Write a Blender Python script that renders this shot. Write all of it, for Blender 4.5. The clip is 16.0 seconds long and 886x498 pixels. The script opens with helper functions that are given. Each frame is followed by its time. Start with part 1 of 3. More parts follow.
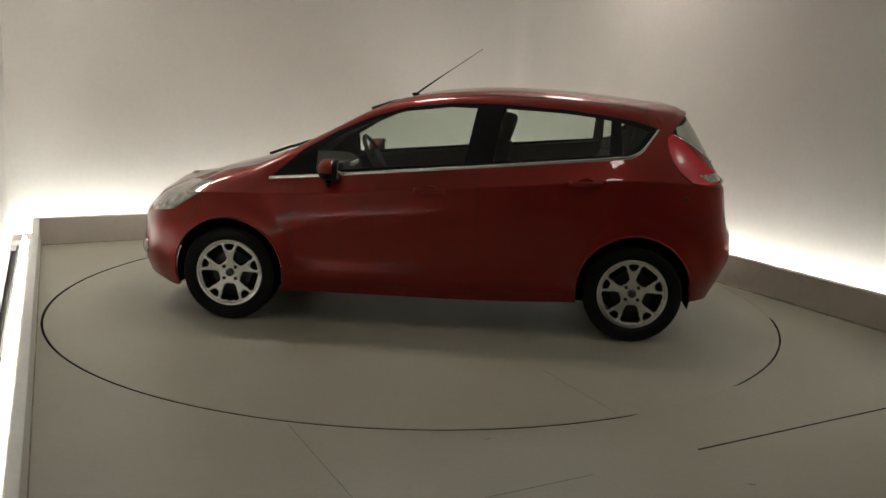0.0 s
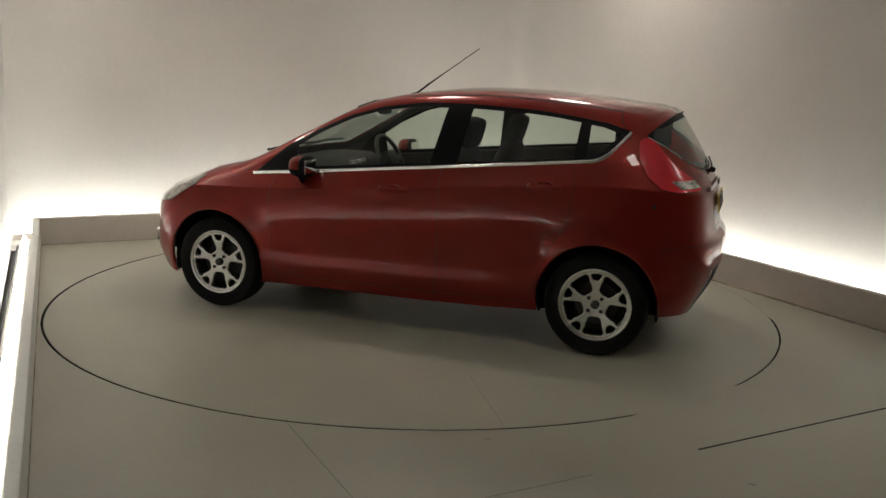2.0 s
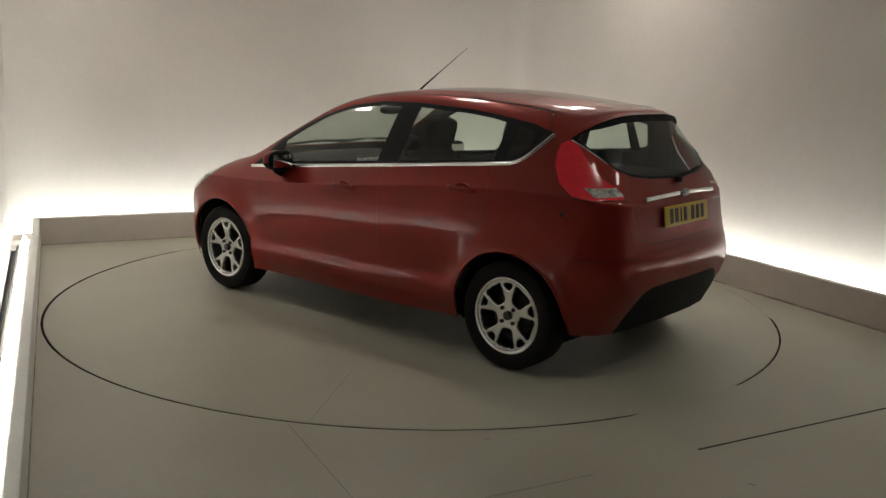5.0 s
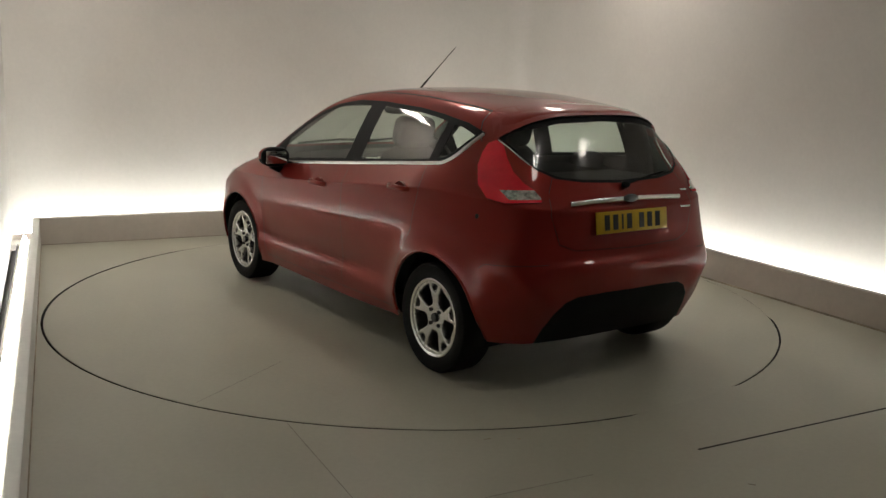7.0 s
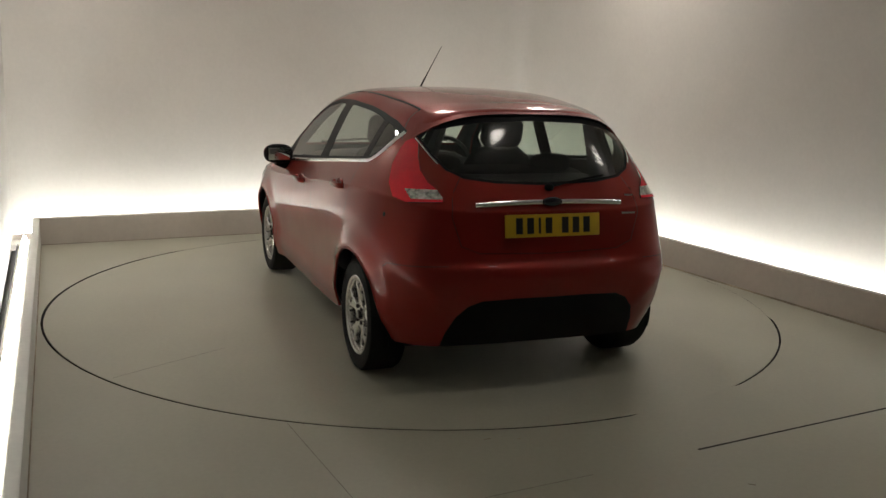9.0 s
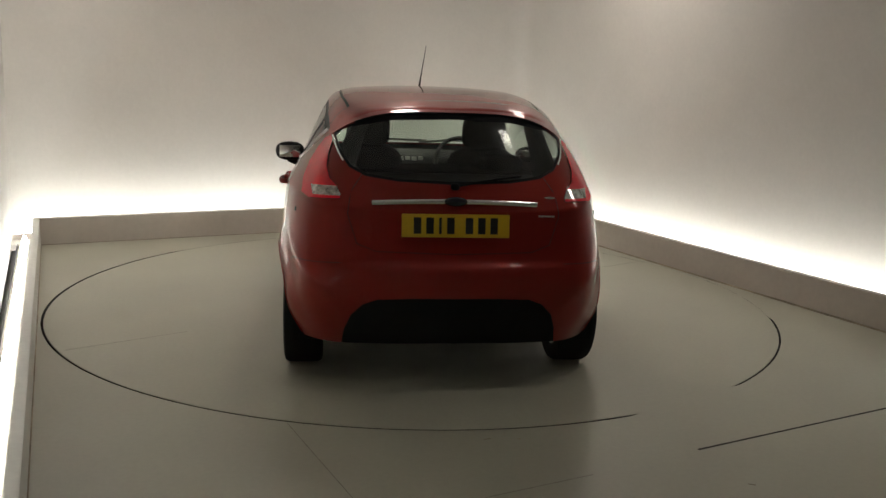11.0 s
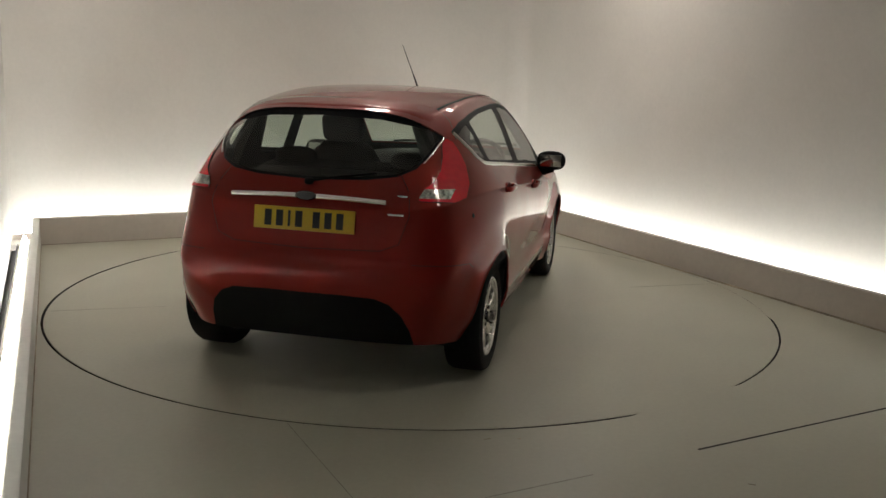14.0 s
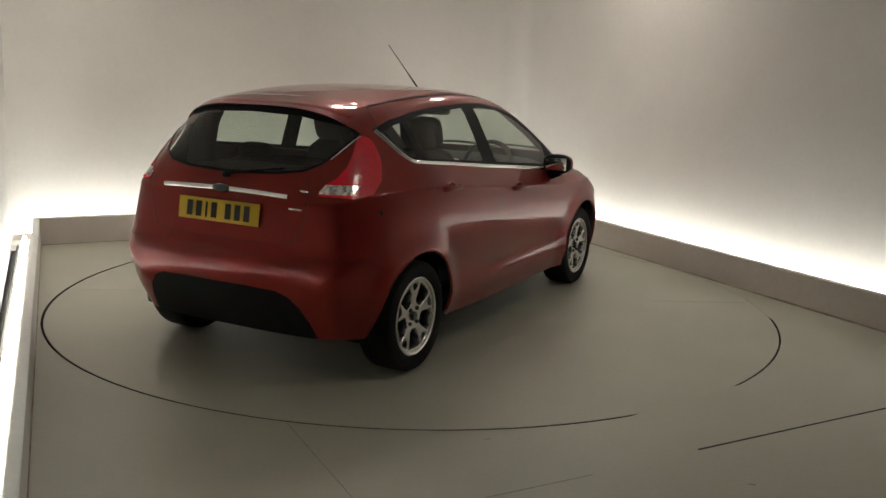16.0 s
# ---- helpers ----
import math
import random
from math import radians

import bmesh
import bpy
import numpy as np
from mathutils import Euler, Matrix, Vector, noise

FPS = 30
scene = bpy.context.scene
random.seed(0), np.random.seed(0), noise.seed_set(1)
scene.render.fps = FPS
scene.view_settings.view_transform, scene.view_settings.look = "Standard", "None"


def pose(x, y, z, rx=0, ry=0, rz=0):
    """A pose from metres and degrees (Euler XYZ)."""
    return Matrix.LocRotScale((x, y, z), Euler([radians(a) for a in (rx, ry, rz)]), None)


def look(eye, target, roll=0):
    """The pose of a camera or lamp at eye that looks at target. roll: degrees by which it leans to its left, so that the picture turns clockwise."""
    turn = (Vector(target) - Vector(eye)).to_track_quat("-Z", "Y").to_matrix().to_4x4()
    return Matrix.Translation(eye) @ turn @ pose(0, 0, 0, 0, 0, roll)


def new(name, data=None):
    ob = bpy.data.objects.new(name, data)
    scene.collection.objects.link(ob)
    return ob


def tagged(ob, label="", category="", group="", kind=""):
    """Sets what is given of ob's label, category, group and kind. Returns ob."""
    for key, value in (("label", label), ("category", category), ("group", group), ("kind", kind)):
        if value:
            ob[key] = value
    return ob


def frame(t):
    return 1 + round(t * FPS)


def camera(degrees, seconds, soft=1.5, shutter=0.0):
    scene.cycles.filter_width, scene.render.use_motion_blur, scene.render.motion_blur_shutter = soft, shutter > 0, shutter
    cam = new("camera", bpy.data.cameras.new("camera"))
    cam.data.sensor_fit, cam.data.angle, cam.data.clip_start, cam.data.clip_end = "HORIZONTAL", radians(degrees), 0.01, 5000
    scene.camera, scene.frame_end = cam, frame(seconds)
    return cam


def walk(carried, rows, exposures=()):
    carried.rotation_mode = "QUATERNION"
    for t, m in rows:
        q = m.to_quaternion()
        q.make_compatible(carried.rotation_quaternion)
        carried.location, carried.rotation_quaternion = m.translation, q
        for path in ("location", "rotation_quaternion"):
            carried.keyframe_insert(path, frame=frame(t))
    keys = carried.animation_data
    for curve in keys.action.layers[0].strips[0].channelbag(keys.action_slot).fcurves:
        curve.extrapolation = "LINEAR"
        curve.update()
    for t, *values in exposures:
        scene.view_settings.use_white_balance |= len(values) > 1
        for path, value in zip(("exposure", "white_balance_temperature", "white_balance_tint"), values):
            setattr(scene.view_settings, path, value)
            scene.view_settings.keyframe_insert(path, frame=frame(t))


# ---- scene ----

from mathutils.bvhtree import BVHTree
from mathutils.interpolate import poly_3d_calc

# ---- camera ----
EYE = Vector((0.0, -6.270, 1.583))
AIM = Vector((0.02812, 0.98072, -0.19338))
cam = camera(52.086, 16.0, soft=1.5)
VIEW = look(EYE, EYE + AIM, 1.886)
walk(cam, [(0.0, VIEW), (16.0, VIEW)], exposures=[(0.0, 0.0, 6500, 10), (16.0, 0.0, 6500, 10)])

# ---- world and lights ----
world = bpy.data.worlds.new("world")
world.use_nodes = True
world.node_tree.nodes["Background"].inputs[0].default_value = (0.6, 0.6, 0.62, 1)
world.node_tree.nodes["Background"].inputs[1].default_value = 0.02
scene.world = world
TUBE_GLOW = 25.0
PANEL_GLOW = 31.0

# ---- plan ----
TH = radians(26.0)
UX = Vector((math.cos(TH), math.sin(TH), 0))
VX = Vector((-math.sin(TH), math.cos(TH), 0))
R_TABLE = 2.44
KERB_H = 0.23
KERB_T = 0.05
GAP_B, GAP_R, GAP_L = 0.55, 0.33, 0.14
U_R, V_B, V_F = 2.487, 2.71, -3.9
CEIL = 3.3


def uv(u, v, z=0.0):
    return UX * u + VX * v + Vector((0, 0, z))


def left_u(v):
    """The left kerb runs slightly askew to the back one."""
    return -2.272 + (v - 2.69) * (-2.684 + 2.272) / (-2.714 - 2.69)


# ---- materials ----
def mat(name, base, rough=0.5, metal=0.0, grain=0.0, scale=20.0, stain=0.0, stain_scale=1.5, bump=0.0, coat=0.0,
        glow=0.0, spec=0.5, glow_colour=None):
    m = bpy.data.materials.new(name)
    m.use_nodes = True
    nt = m.node_tree
    b = nt.nodes["Principled BSDF"]
    b.inputs["Base Color"].default_value = (*base, 1)
    b.inputs["Roughness"].default_value = rough
    b.inputs["Metallic"].default_value = metal
    b.inputs["Coat Weight"].default_value = coat
    b.inputs["Coat Roughness"].default_value = 0.03
    b.inputs["Specular IOR Level"].default_value = spec
    if glow:
        b.inputs["Emission Color"].default_value = (*(glow_colour or base), 1)
        b.inputs["Emission Strength"].default_value = glow
    if grain or stain:
        co = nt.nodes.new("ShaderNodeTexCoord")
        last = None
        for amount, size, detail in ((grain, scale, 6), (stain, stain_scale, 4)):
            if not amount:
                continue
            n = nt.nodes.new("ShaderNodeTexNoise")
            n.inputs["Scale"].default_value = size
            n.inputs["Detail"].default_value = detail
            nt.links.new(co.outputs["Object"], n.inputs["Vector"])
            r = nt.nodes.new("ShaderNodeMapRange")
            r.inputs[1].default_value, r.inputs[2].default_value = 0.3, 0.7
            r.inputs[3].default_value, r.inputs[4].default_value = 1 - amount, 1 + amount
            nt.links.new(n.outputs["Fac"], r.inputs[0])
            x = nt.nodes.new("ShaderNodeMix")
            x.data_type, x.blend_type = "RGBA", "MULTIPLY"
            x.inputs["Factor"].default_value = 1
            if last is None:
                x.inputs["A"].default_value = (*base, 1)
            else:
                nt.links.new(last, x.inputs["A"])
            nt.links.new(r.outputs[0], x.inputs["B"])
            last = x.outputs["Result"]
            if amount == stain and stain:
                rr = nt.nodes.new("ShaderNodeMapRange")
                rr.inputs[3].default_value, rr.inputs[4].default_value = rough * 0.85, min(1, rough * 1.15)
                nt.links.new(n.outputs["Fac"], rr.inputs[0])
                nt.links.new(rr.outputs[0], b.inputs["Roughness"])
        nt.links.new(last, b.inputs["Base Color"])
        if bump:
            n = nt.nodes.new("ShaderNodeTexNoise")
            n.inputs["Scale"].default_value, n.inputs["Detail"].default_value = scale * 3, 5
            nt.links.new(co.outputs["Object"], n.inputs["Vector"])
            k = nt.nodes.new("ShaderNodeBump")
            k.inputs["Strength"].default_value, k.inputs["Distance"].default_value = bump, 0.01
            nt.links.new(n.outputs["Fac"], k.inputs["Height"])
            nt.links.new(k.outputs[0], b.inputs["Normal"])
    return m


def glass_mat(name, tint, gloss=0.05):
    """A thin pane: tinted see-through with a Fresnel reflection."""
    m = bpy.data.materials.new(name)
    m.use_nodes = True
    nt = m.node_tree
    nt.nodes.remove(nt.nodes["Principled BSDF"])
    t = nt.nodes.new("ShaderNodeBsdfTransparent")
    t.inputs[0].default_value = (*tint, 1)
    g = nt.nodes.new("ShaderNodeBsdfGlossy")
    g.inputs["Roughness"].default_value = gloss
    f = nt.nodes.new("ShaderNodeLayerWeight")
    f.inputs[0].default_value = 0.5
    pw = nt.nodes.new("ShaderNodeMath")
    pw.operation, pw.inputs[1].default_value = "POWER", 4.0
    k = nt.nodes.new("ShaderNodeMapRange")
    k.inputs[3].default_value, k.inputs[4].default_value = 0.07, 0.9
    x = nt.nodes.new("ShaderNodeMixShader")
    nt.links.new(f.outputs["Facing"], pw.inputs[0])
    nt.links.new(pw.outputs[0], k.inputs[0])
    nt.links.new(k.outputs[0], x.inputs[0])
    nt.links.new(t.outputs[0], x.inputs[1])
    nt.links.new(g.outputs[0], x.inputs[2])
    nt.links.new(x.outputs[0], nt.nodes["Material Output"].inputs[0])
    return m


def paint_mat():
    """Metallic copper-red car paint: flakes under a clear coat."""
    m = mat("copper_red_paint", (0.27, 0.022, 0.013), rough=0.36, metal=0.36, coat=0.85, spec=0.1)
    nt = m.node_tree
    b = nt.nodes["Principled BSDF"]
    b.inputs["Coat IOR"].default_value = 1.42
    co = nt.nodes.new("ShaderNodeTexCoord")
    v = nt.nodes.new("ShaderNodeTexVoronoi")
    v.inputs["Scale"].default_value = 1400
    nt.links.new(co.outputs["Object"], v.inputs["Vector"])
    r = nt.nodes.new("ShaderNodeMix")
    r.data_type = "RGBA"
    r.inputs["A"].default_value = (0.202, 0.0148, 0.0102, 1)
    r.inputs["B"].default_value = (0.278, 0.0215, 0.0145, 1)
    nt.links.new(v.outputs["Color"], r.inputs["Factor"])
    nt.links.new(r.outputs["Result"], b.inputs["Base Color"])
    n = nt.nodes.new("ShaderNodeTexNoise")
    n.inputs["Scale"].default_value = 3.0
    nt.links.new(co.outputs["Object"], n.inputs["Vector"])
    k = nt.nodes.new("ShaderNodeMapRange")
    k.inputs[3].default_value, k.inputs[4].default_value = 0.34, 0.44
    nt.links.new(n.outputs["Fac"], k.inputs[0])
    nt.links.new(k.outputs[0], b.inputs["Roughness"])
    return m


M_WALL = mat("painted_plaster", (0.655, 0.622, 0.58), 0.9, grain=0.02, scale=30, stain=0.05, stain_scale=0.9, bump=0.05)
M_FLOOR = mat("painted_board_floor", (0.45, 0.44, 0.355), 0.40, grain=0.03, scale=40, stain=0.06, stain_scale=1.1, bump=0.03)
M_TABLE = mat("painted_turntable_deck", (0.46, 0.45, 0.362), 0.40, grain=0.03, scale=40, stain=0.06, stain_scale=1.3, bump=0.03)
M_KERB = mat("painted_kerb_board", (0.60, 0.545, 0.49), 0.7, grain=0.03, scale=25, stain=0.06, stain_scale=2, bump=0.03)
# paler copy of the kerb board: the trough's glare put into its colour
M_KERB_GLARE = mat("glare_whitened_kerb_board", (0.84, 0.84, 0.80), 0.6, grain=0.03, scale=25, stain=0.05, stain_scale=2, bump=0.03)
M_GAP = mat("dark_joint", (0.02, 0.018, 0.016), 0.9, grain=0.1, scale=50)
M_SCUFF = mat("floor_scuff", (0.31, 0.295, 0.25), 0.7, grain=0.2, scale=30)
M_FRONT_SCREEN = mat("grey_bounce_screen", (0.33, 0.31, 0.29), 0.95, grain=0.15, scale=12)
M_SEAL = mat("dirty_sealant", (0.31, 0.265, 0.195), 0.8, grain=0.4, scale=8, stain=0.4, stain_scale=1.7)
M_CEIL = mat("ceiling_board", (0.62, 0.60, 0.57), 0.9, grain=0.03, scale=20)
M_TUBE = mat("fluorescent_tube", (1, 1, 1), 0.5, glow=TUBE_GLOW, glow_colour=(0.94, 1.0, 0.99))
M_PANEL = mat("light_panel", (1, 1, 1), 0.5, glow=PANEL_GLOW, glow_colour=(1.0, 0.92, 0.83))
M_PANEL_LOW = mat("light_panel_dimmed", (1, 1, 1), 0.5, glow=PANEL_GLOW * 0.44, glow_colour=(1.0, 0.93, 0.85))
M_PAINT = paint_mat()
M_BLACK = mat("black_textured_plastic", (0.005, 0.005, 0.005), 0.7, grain=0.15, scale=200, bump=0.1, spec=0.18)
M_GLOSSB = mat("gloss_black_trim", (0.008, 0.008, 0.009), 0.5, grain=0.1, scale=40, spec=0.15)
M_CHROME = mat("chrome", (0.90, 0.90, 0.90), 0.16, 1.0, grain=0.02, scale=50)
M_ALLOY = mat("silver_alloy", (0.64, 0.64, 0.63), 0.26, 1.0, grain=0.04, scale=60, coat=0.3)
M_TYRE = mat("tyre_rubber", (0.007, 0.007, 0.007), 0.8, grain=0.15, scale=80, bump=0.2, spec=0.25)
M_DISC = mat("brake_steel", (0.035, 0.033, 0.031), 0.55, 0.6, grain=0.1, scale=60)
M_GLASS = glass_mat("green_tinted_glass", (0.77, 0.83, 0.78))
M_RGLASS = glass_mat("rear_tinted_glass", (0.78, 0.86, 0.80), 0.11)
M_SEAT = mat("charcoal_seat_cloth", (0.03, 0.03, 0.032), 0.95, grain=0.2, scale=150, bump=0.3)
M_LINER = mat("grey_cabin_lining", (0.07, 0.068, 0.066), 0.95, grain=0.1, scale=80, bump=0.1)
M_DASH = mat("dark_dashboard", (0.025, 0.025, 0.027), 0.7, grain=0.1, scale=200, bump=0.2)
M_RED = mat("red_lamp_lens", (0.80, 0.010, 0.026), 0.25, coat=0.35, grain=0.06, scale=25)
M_CLEAR = mat("clear_lamp_lens", (0.62, 0.57, 0.56), 0.12, 0.6, coat=1.0, grain=0.75, scale=45)
M_HEAD = mat("head_lamp_lens", (0.50, 0.48, 0.45), 0.14, 0.5, coat=0.8, grain=0.5, scale=22)
M_PLATE = mat("yellow_plate", (0.62, 0.40, 0.02), 0.35, grain=0.03, scale=60)
M_INK = mat("plate_black", (0.012, 0.012, 0.012), 0.4)
M_MIRROR = mat("mirror_glass", (0.9, 0.9, 0.9), 0.02, 1.0)
M_BUTTON_LIT = mat("lit_silver_button", (0.7, 0.7, 0.66), 0.6, grain=0.05, scale=60)
M_BADGE = mat("dark_blue_badge", (0.02, 0.022, 0.035), 0.2, coat=1.0)


# ---- mesh helpers ----
def link(name, bm, material, smooth=True, flat_angle=35):
    me = bpy.data.meshes.new(name)
    bm.to_mesh(me)
    bm.free()
    for m in material if isinstance(material, (list, tuple)) else [material]:
        me.materials.append(m)
    if smooth:
        me.shade_smooth()
        me.set_sharp_from_angle(angle=radians(flat_angle))
    return new(name, me)


def part(name, bm, material, parent, label="", smooth=True, flat_angle=35):
    ob = link(name, bm, material, smooth, flat_angle)
    ob.parent = parent
    return tagged(ob, label)


def boxes(*specs, bevel=0.0, seg=2):
    """One bmesh of boxes: (centre, size, optional matrix)."""
    bm = bmesh.new()
    for spec in specs:
        c, s = spec[0], spec[1]
        m = spec[2] if len(spec) > 2 else Matrix.Identity(4)
        bmesh.ops.create_cube(bm, size=1, matrix=Matrix.Translation(c) @ m @ Matrix.Diagonal((*s, 1)))
    if bevel:
        bmesh.ops.bevel(bm, geom=bm.edges[:], offset=bevel, segments=seg, profile=0.5, affect="EDGES")
    return bm


def prism(points, z0, z1, bevel=0.0):
    """An upright prism over a plan polygon of Vectors, anticlockwise."""
    bm = bmesh.new()
    lo = [bm.verts.new((q.x, q.y, z0)) for q in points]
    hi = [bm.verts.new((q.x, q.y, z1)) for q in points]
    n = len(points)
    bm.faces.new(hi)
    bm.faces.new(lo[::-1])
    for i in range(n):
        j = (i + 1) % n
        bm.faces.new((lo[i], lo[j], hi[j], hi[i]))
    if bevel:
        bmesh.ops.bevel(bm, geom=bm.edges[:], offset=bevel, segments=2, profile=0.5, affect="EDGES")
    return bm


def lathe(profile, n=48, axis="z", closed=False):
    """Turns (radius, height) pairs round an axis."""
    bm = bmesh.new()
    rings = []
    for r, h in profile:
        ring = []
        for i in range(n):
            a = 2 * math.pi * i / n
            q = (r * math.cos(a), r * math.sin(a), h)
            if axis == "y":
                q = (q[0], h, q[1])
            ring.append(bm.verts.new(q))
        rings.append(ring)
    pairs = list(zip(rings, rings[1:])) + ([(rings[-1], rings[0])] if closed else [])
    for a, b in pairs:
        for i in range(n):
            j = (i + 1) % n
            bm.faces.new((a[i], a[j], b[j], b[i]))
    bmesh.ops.recalc_face_normals(bm, faces=bm.faces[:])
    return bm


def tube(path, radius, n=8, squash=(1, 1)):
    """A round bar along a path of Vectors; radius may be a list."""
    bm = bmesh.new()
    rings = []
    for i, q in enumerate(path):
        d = (path[min(i + 1, len(path) - 1)] - path[max(i - 1, 0)]).normalized()
        side = d.cross(Vector((0, 0, 1)))
        side = side.normalized() if side.length > 1e-4 else Vector((1, 0, 0))
        up = side.cross(d)
        r = radius[i] if isinstance(radius, (list, tuple)) else radius
        rings.append([bm.verts.new(q + side * math.cos(2 * math.pi * k / n) * r * squash[0] + up * math.sin(2 * math.pi * k / n) * r * squash[1])
                      for k in range(n)])
    for a, b in zip(rings, rings[1:]):
        for k in range(n):
            bm.faces.new((a[k], a[(k + 1) % n], b[(k + 1) % n], b[k]))
    bm.faces.new(rings[0][::-1])
    bm.faces.new(rings[-1])
    bmesh.ops.recalc_face_normals(bm, faces=bm.faces[:])
    return bm


def blob(centre, size, power=2.6, nu=20, nv=12, m=None):
    """A rounded cushion: a superellipsoid."""
    bm = bmesh.new()
    bmesh.ops.create_uvsphere(bm, u_segments=nu, v_segments=nv, radius=1)
    for v in bm.verts:
        c = v.co
        k = (abs(c.x) ** power + abs(c.y) ** power + abs(c.z) ** power) ** (1 / power)
        c /= k
        v.co = Vector((c.x * size[0] / 2, c.y * size[1] / 2, c.z * size[2] / 2))
        if m:
            v.co = m @ v.co
        v.co += Vector(centre)
    return bm


def merged(*bms):
    out = bmesh.new()
    for b in bms:
        me = bpy.data.meshes.new("tmp")
        b.to_mesh(me)
        b.free()
        out.from_mesh(me)
        bpy.data.meshes.remove(me)
    return out


# ---- the studio ----
def studio():
    # fixed floor with a round hole for the turntable
    bm = bmesh.new()
    corners = [uv(left_u(V_F), V_F), uv(U_R, V_F), uv(U_R, V_B), uv(left_u(V_B), V_B)]
    n = 144

    def joint(a):
        """Width of the joint round the turntable and its lip height: lapped shut at some angles."""
        deg = math.degrees(a) % 360
        if deg > 351 or deg < 146 or 295 < deg < 314:
            return -0.010, 0.0014
        return (0.006 if deg >= 314 else 0.009), 0.0

    inner, outer = [], []
    for i in range(n):
        a = 2 * math.pi * i / n
        d = Vector((math.cos(a), math.sin(a), 0))
        best = 99
        for k in range(4):
            p, q = corners[k], corners[(k + 1) % 4]
            e = q - p
            den = d.x * e.y - d.y * e.x
            if abs(den) > 1e-9:
                s = (p.x * e.y - p.y * e.x) / den
                t = (p.x * d.y - p.y * d.x) / den
                if s > 0 and -1e-6 <= t <= 1 + 1e-6:
                    best = min(best, s)
        wide, lip = joint(a)
        inner.append(bm.verts.new(d * (R_TABLE + wide) + Vector((0, 0, lip))))
        outer.append(bm.verts.new(d * max(best, R_TABLE + 0.012)))
    low = [bm.verts.new(Vector((v.co.x, v.co.y, -0.04)) if v.co.z == 0 else v.co - Vector((0, 0, 0.0009))) for v in inner]
    for i in range(n):
        j = (i + 1) % n
        bm.faces.new((inner[i], inner[j], outer[j], outer[i]))
        bm.faces.new((low[i], low[j], inner[j], inner[i]))
    for k in range(4):
        # fill the corner that the fan cuts off
        a = math.atan2(corners[k].y, corners[k].x) % (2 * math.pi)
        i = int(a / (2 * math.pi) * n)
        c = bm.verts.new(corners[k])
        bm.faces.new((outer[i], c, outer[(i + 1) % n]))
    bmesh.ops.recalc_face_normals(bm, faces=bm.faces[:])
    for f in bm.faces:
        if abs(f.normal.z) < 0.5:
            f.material_index = 1
    floor = tagged(link("floor", bm, [M_FLOOR, M_GAP], smooth=False), "beige-grey painted board floor round the turntable", kind="structure")
    # joints between the floor boards
    for p, q, w, m in ((uv(-0.02, -2.88), uv(2.487, -2.85), 0.012, M_GAP), (uv(-1.56, -1.91), uv(-1.56, -3.8), 0.004, M_SCUFF),
                       (uv(-1.1, -2.9), uv(-0.6, -2.9), 0.004, M_SCUFF), (uv(1.35, -2.9), uv(1.40, -3.8), 0.004, M_SCUFF)):
        e = (q - p).normalized()
        s = Vector((-e.y, e.x, 0)) * w / 2
        part("floor_joint", prism([p - s, q - s, q + s, p + s], 0.0005, 0.0015), m, floor, smooth=False)
    for x, y, w, d, a in ((0.33, -2.53, 0.035, 0.006, 0.4), (0.47, -2.52, 0.014, 0.007, 0.0), (1.36, -2.93, 0.03, 0.006, -0.3)):
        part("scuff_mark", boxes(((x, y, 0.0008), (w, d, 0.0006), Matrix.Rotation(a, 4, "Z"))), M_SEAL, floor, smooth=False)
    # ground below all
    bm = boxes(((0, -2, -0.09), (24, 24, 0.08)))
    tagged(link("ground", bm, M_GAP, smooth=False), "dark concrete slab below the raised deck", kind="structure")

    # kerbs
    def kerb(name, p, q, out, material=M_KERB, seal=0.006):
        bm = prism([p, q, q + out * KERB_T, p + out * KERB_T][::1], 0.0, KERB_H)
        bmesh.ops.recalc_face_normals(bm, faces=bm.faces[:])
        bmesh.ops.bevel(bm, geom=bm.edges[:], offset=0.004, segments=2, affect="EDGES")
        ob = tagged(link(name, bm, material), "low painted kerb board that hides the light trough", kind="structure")
        part("base_seal", prism([p - out * seal, q - out * seal, q, p], 0.0006, 0.004), M_SEAL, ob, "dirty brown sealant line", smooth=False)

    lb, lf = uv(left_u(V_B), V_B), uv(left_u(V_F), V_F)
    kerb("kerb_back", lb - UX * KERB_T, uv(U_R + KERB_T, V_B), VX)
    kerb("kerb_right", uv(U_R, V_F), uv(U_R, V_B - 0.002), UX, seal=0.035)
    ldir = (lb - lf).normalized()
    lout = Vector((-ldir.y, ldir.x, 0))
    kerb("kerb_left", lf, lb - ldir * 0.003, lout, M_KERB_GLARE)
    # light troughs: floor of the trough and the tubes in it
    for nm, p, q, out, gap in (("back", lb - UX * 0.45, uv(U_R + 0.3, V_B), VX, GAP_B), ("right", uv(U_R, V_F), uv(U_R, V_B + 0.0), UX, GAP_R), ("left", lf, lb, lout, GAP_L)):
        d = (q - p).normalized()
        length = (q - p).length
        bm = prism([p + out * 0.055, q + out * 0.055, q + out * (gap + 0.047), p + out * (gap + 0.047)], -0.045, 0.002)
        bmesh.ops.recalc_face_normals(bm, faces=bm.faces[:])
        tagged(link("trough_" + nm, bm, M_WALL, smooth=False), "white-painted floor of the light trough", kind="structure")
        count = int(length / 1.25)
        step = length / count
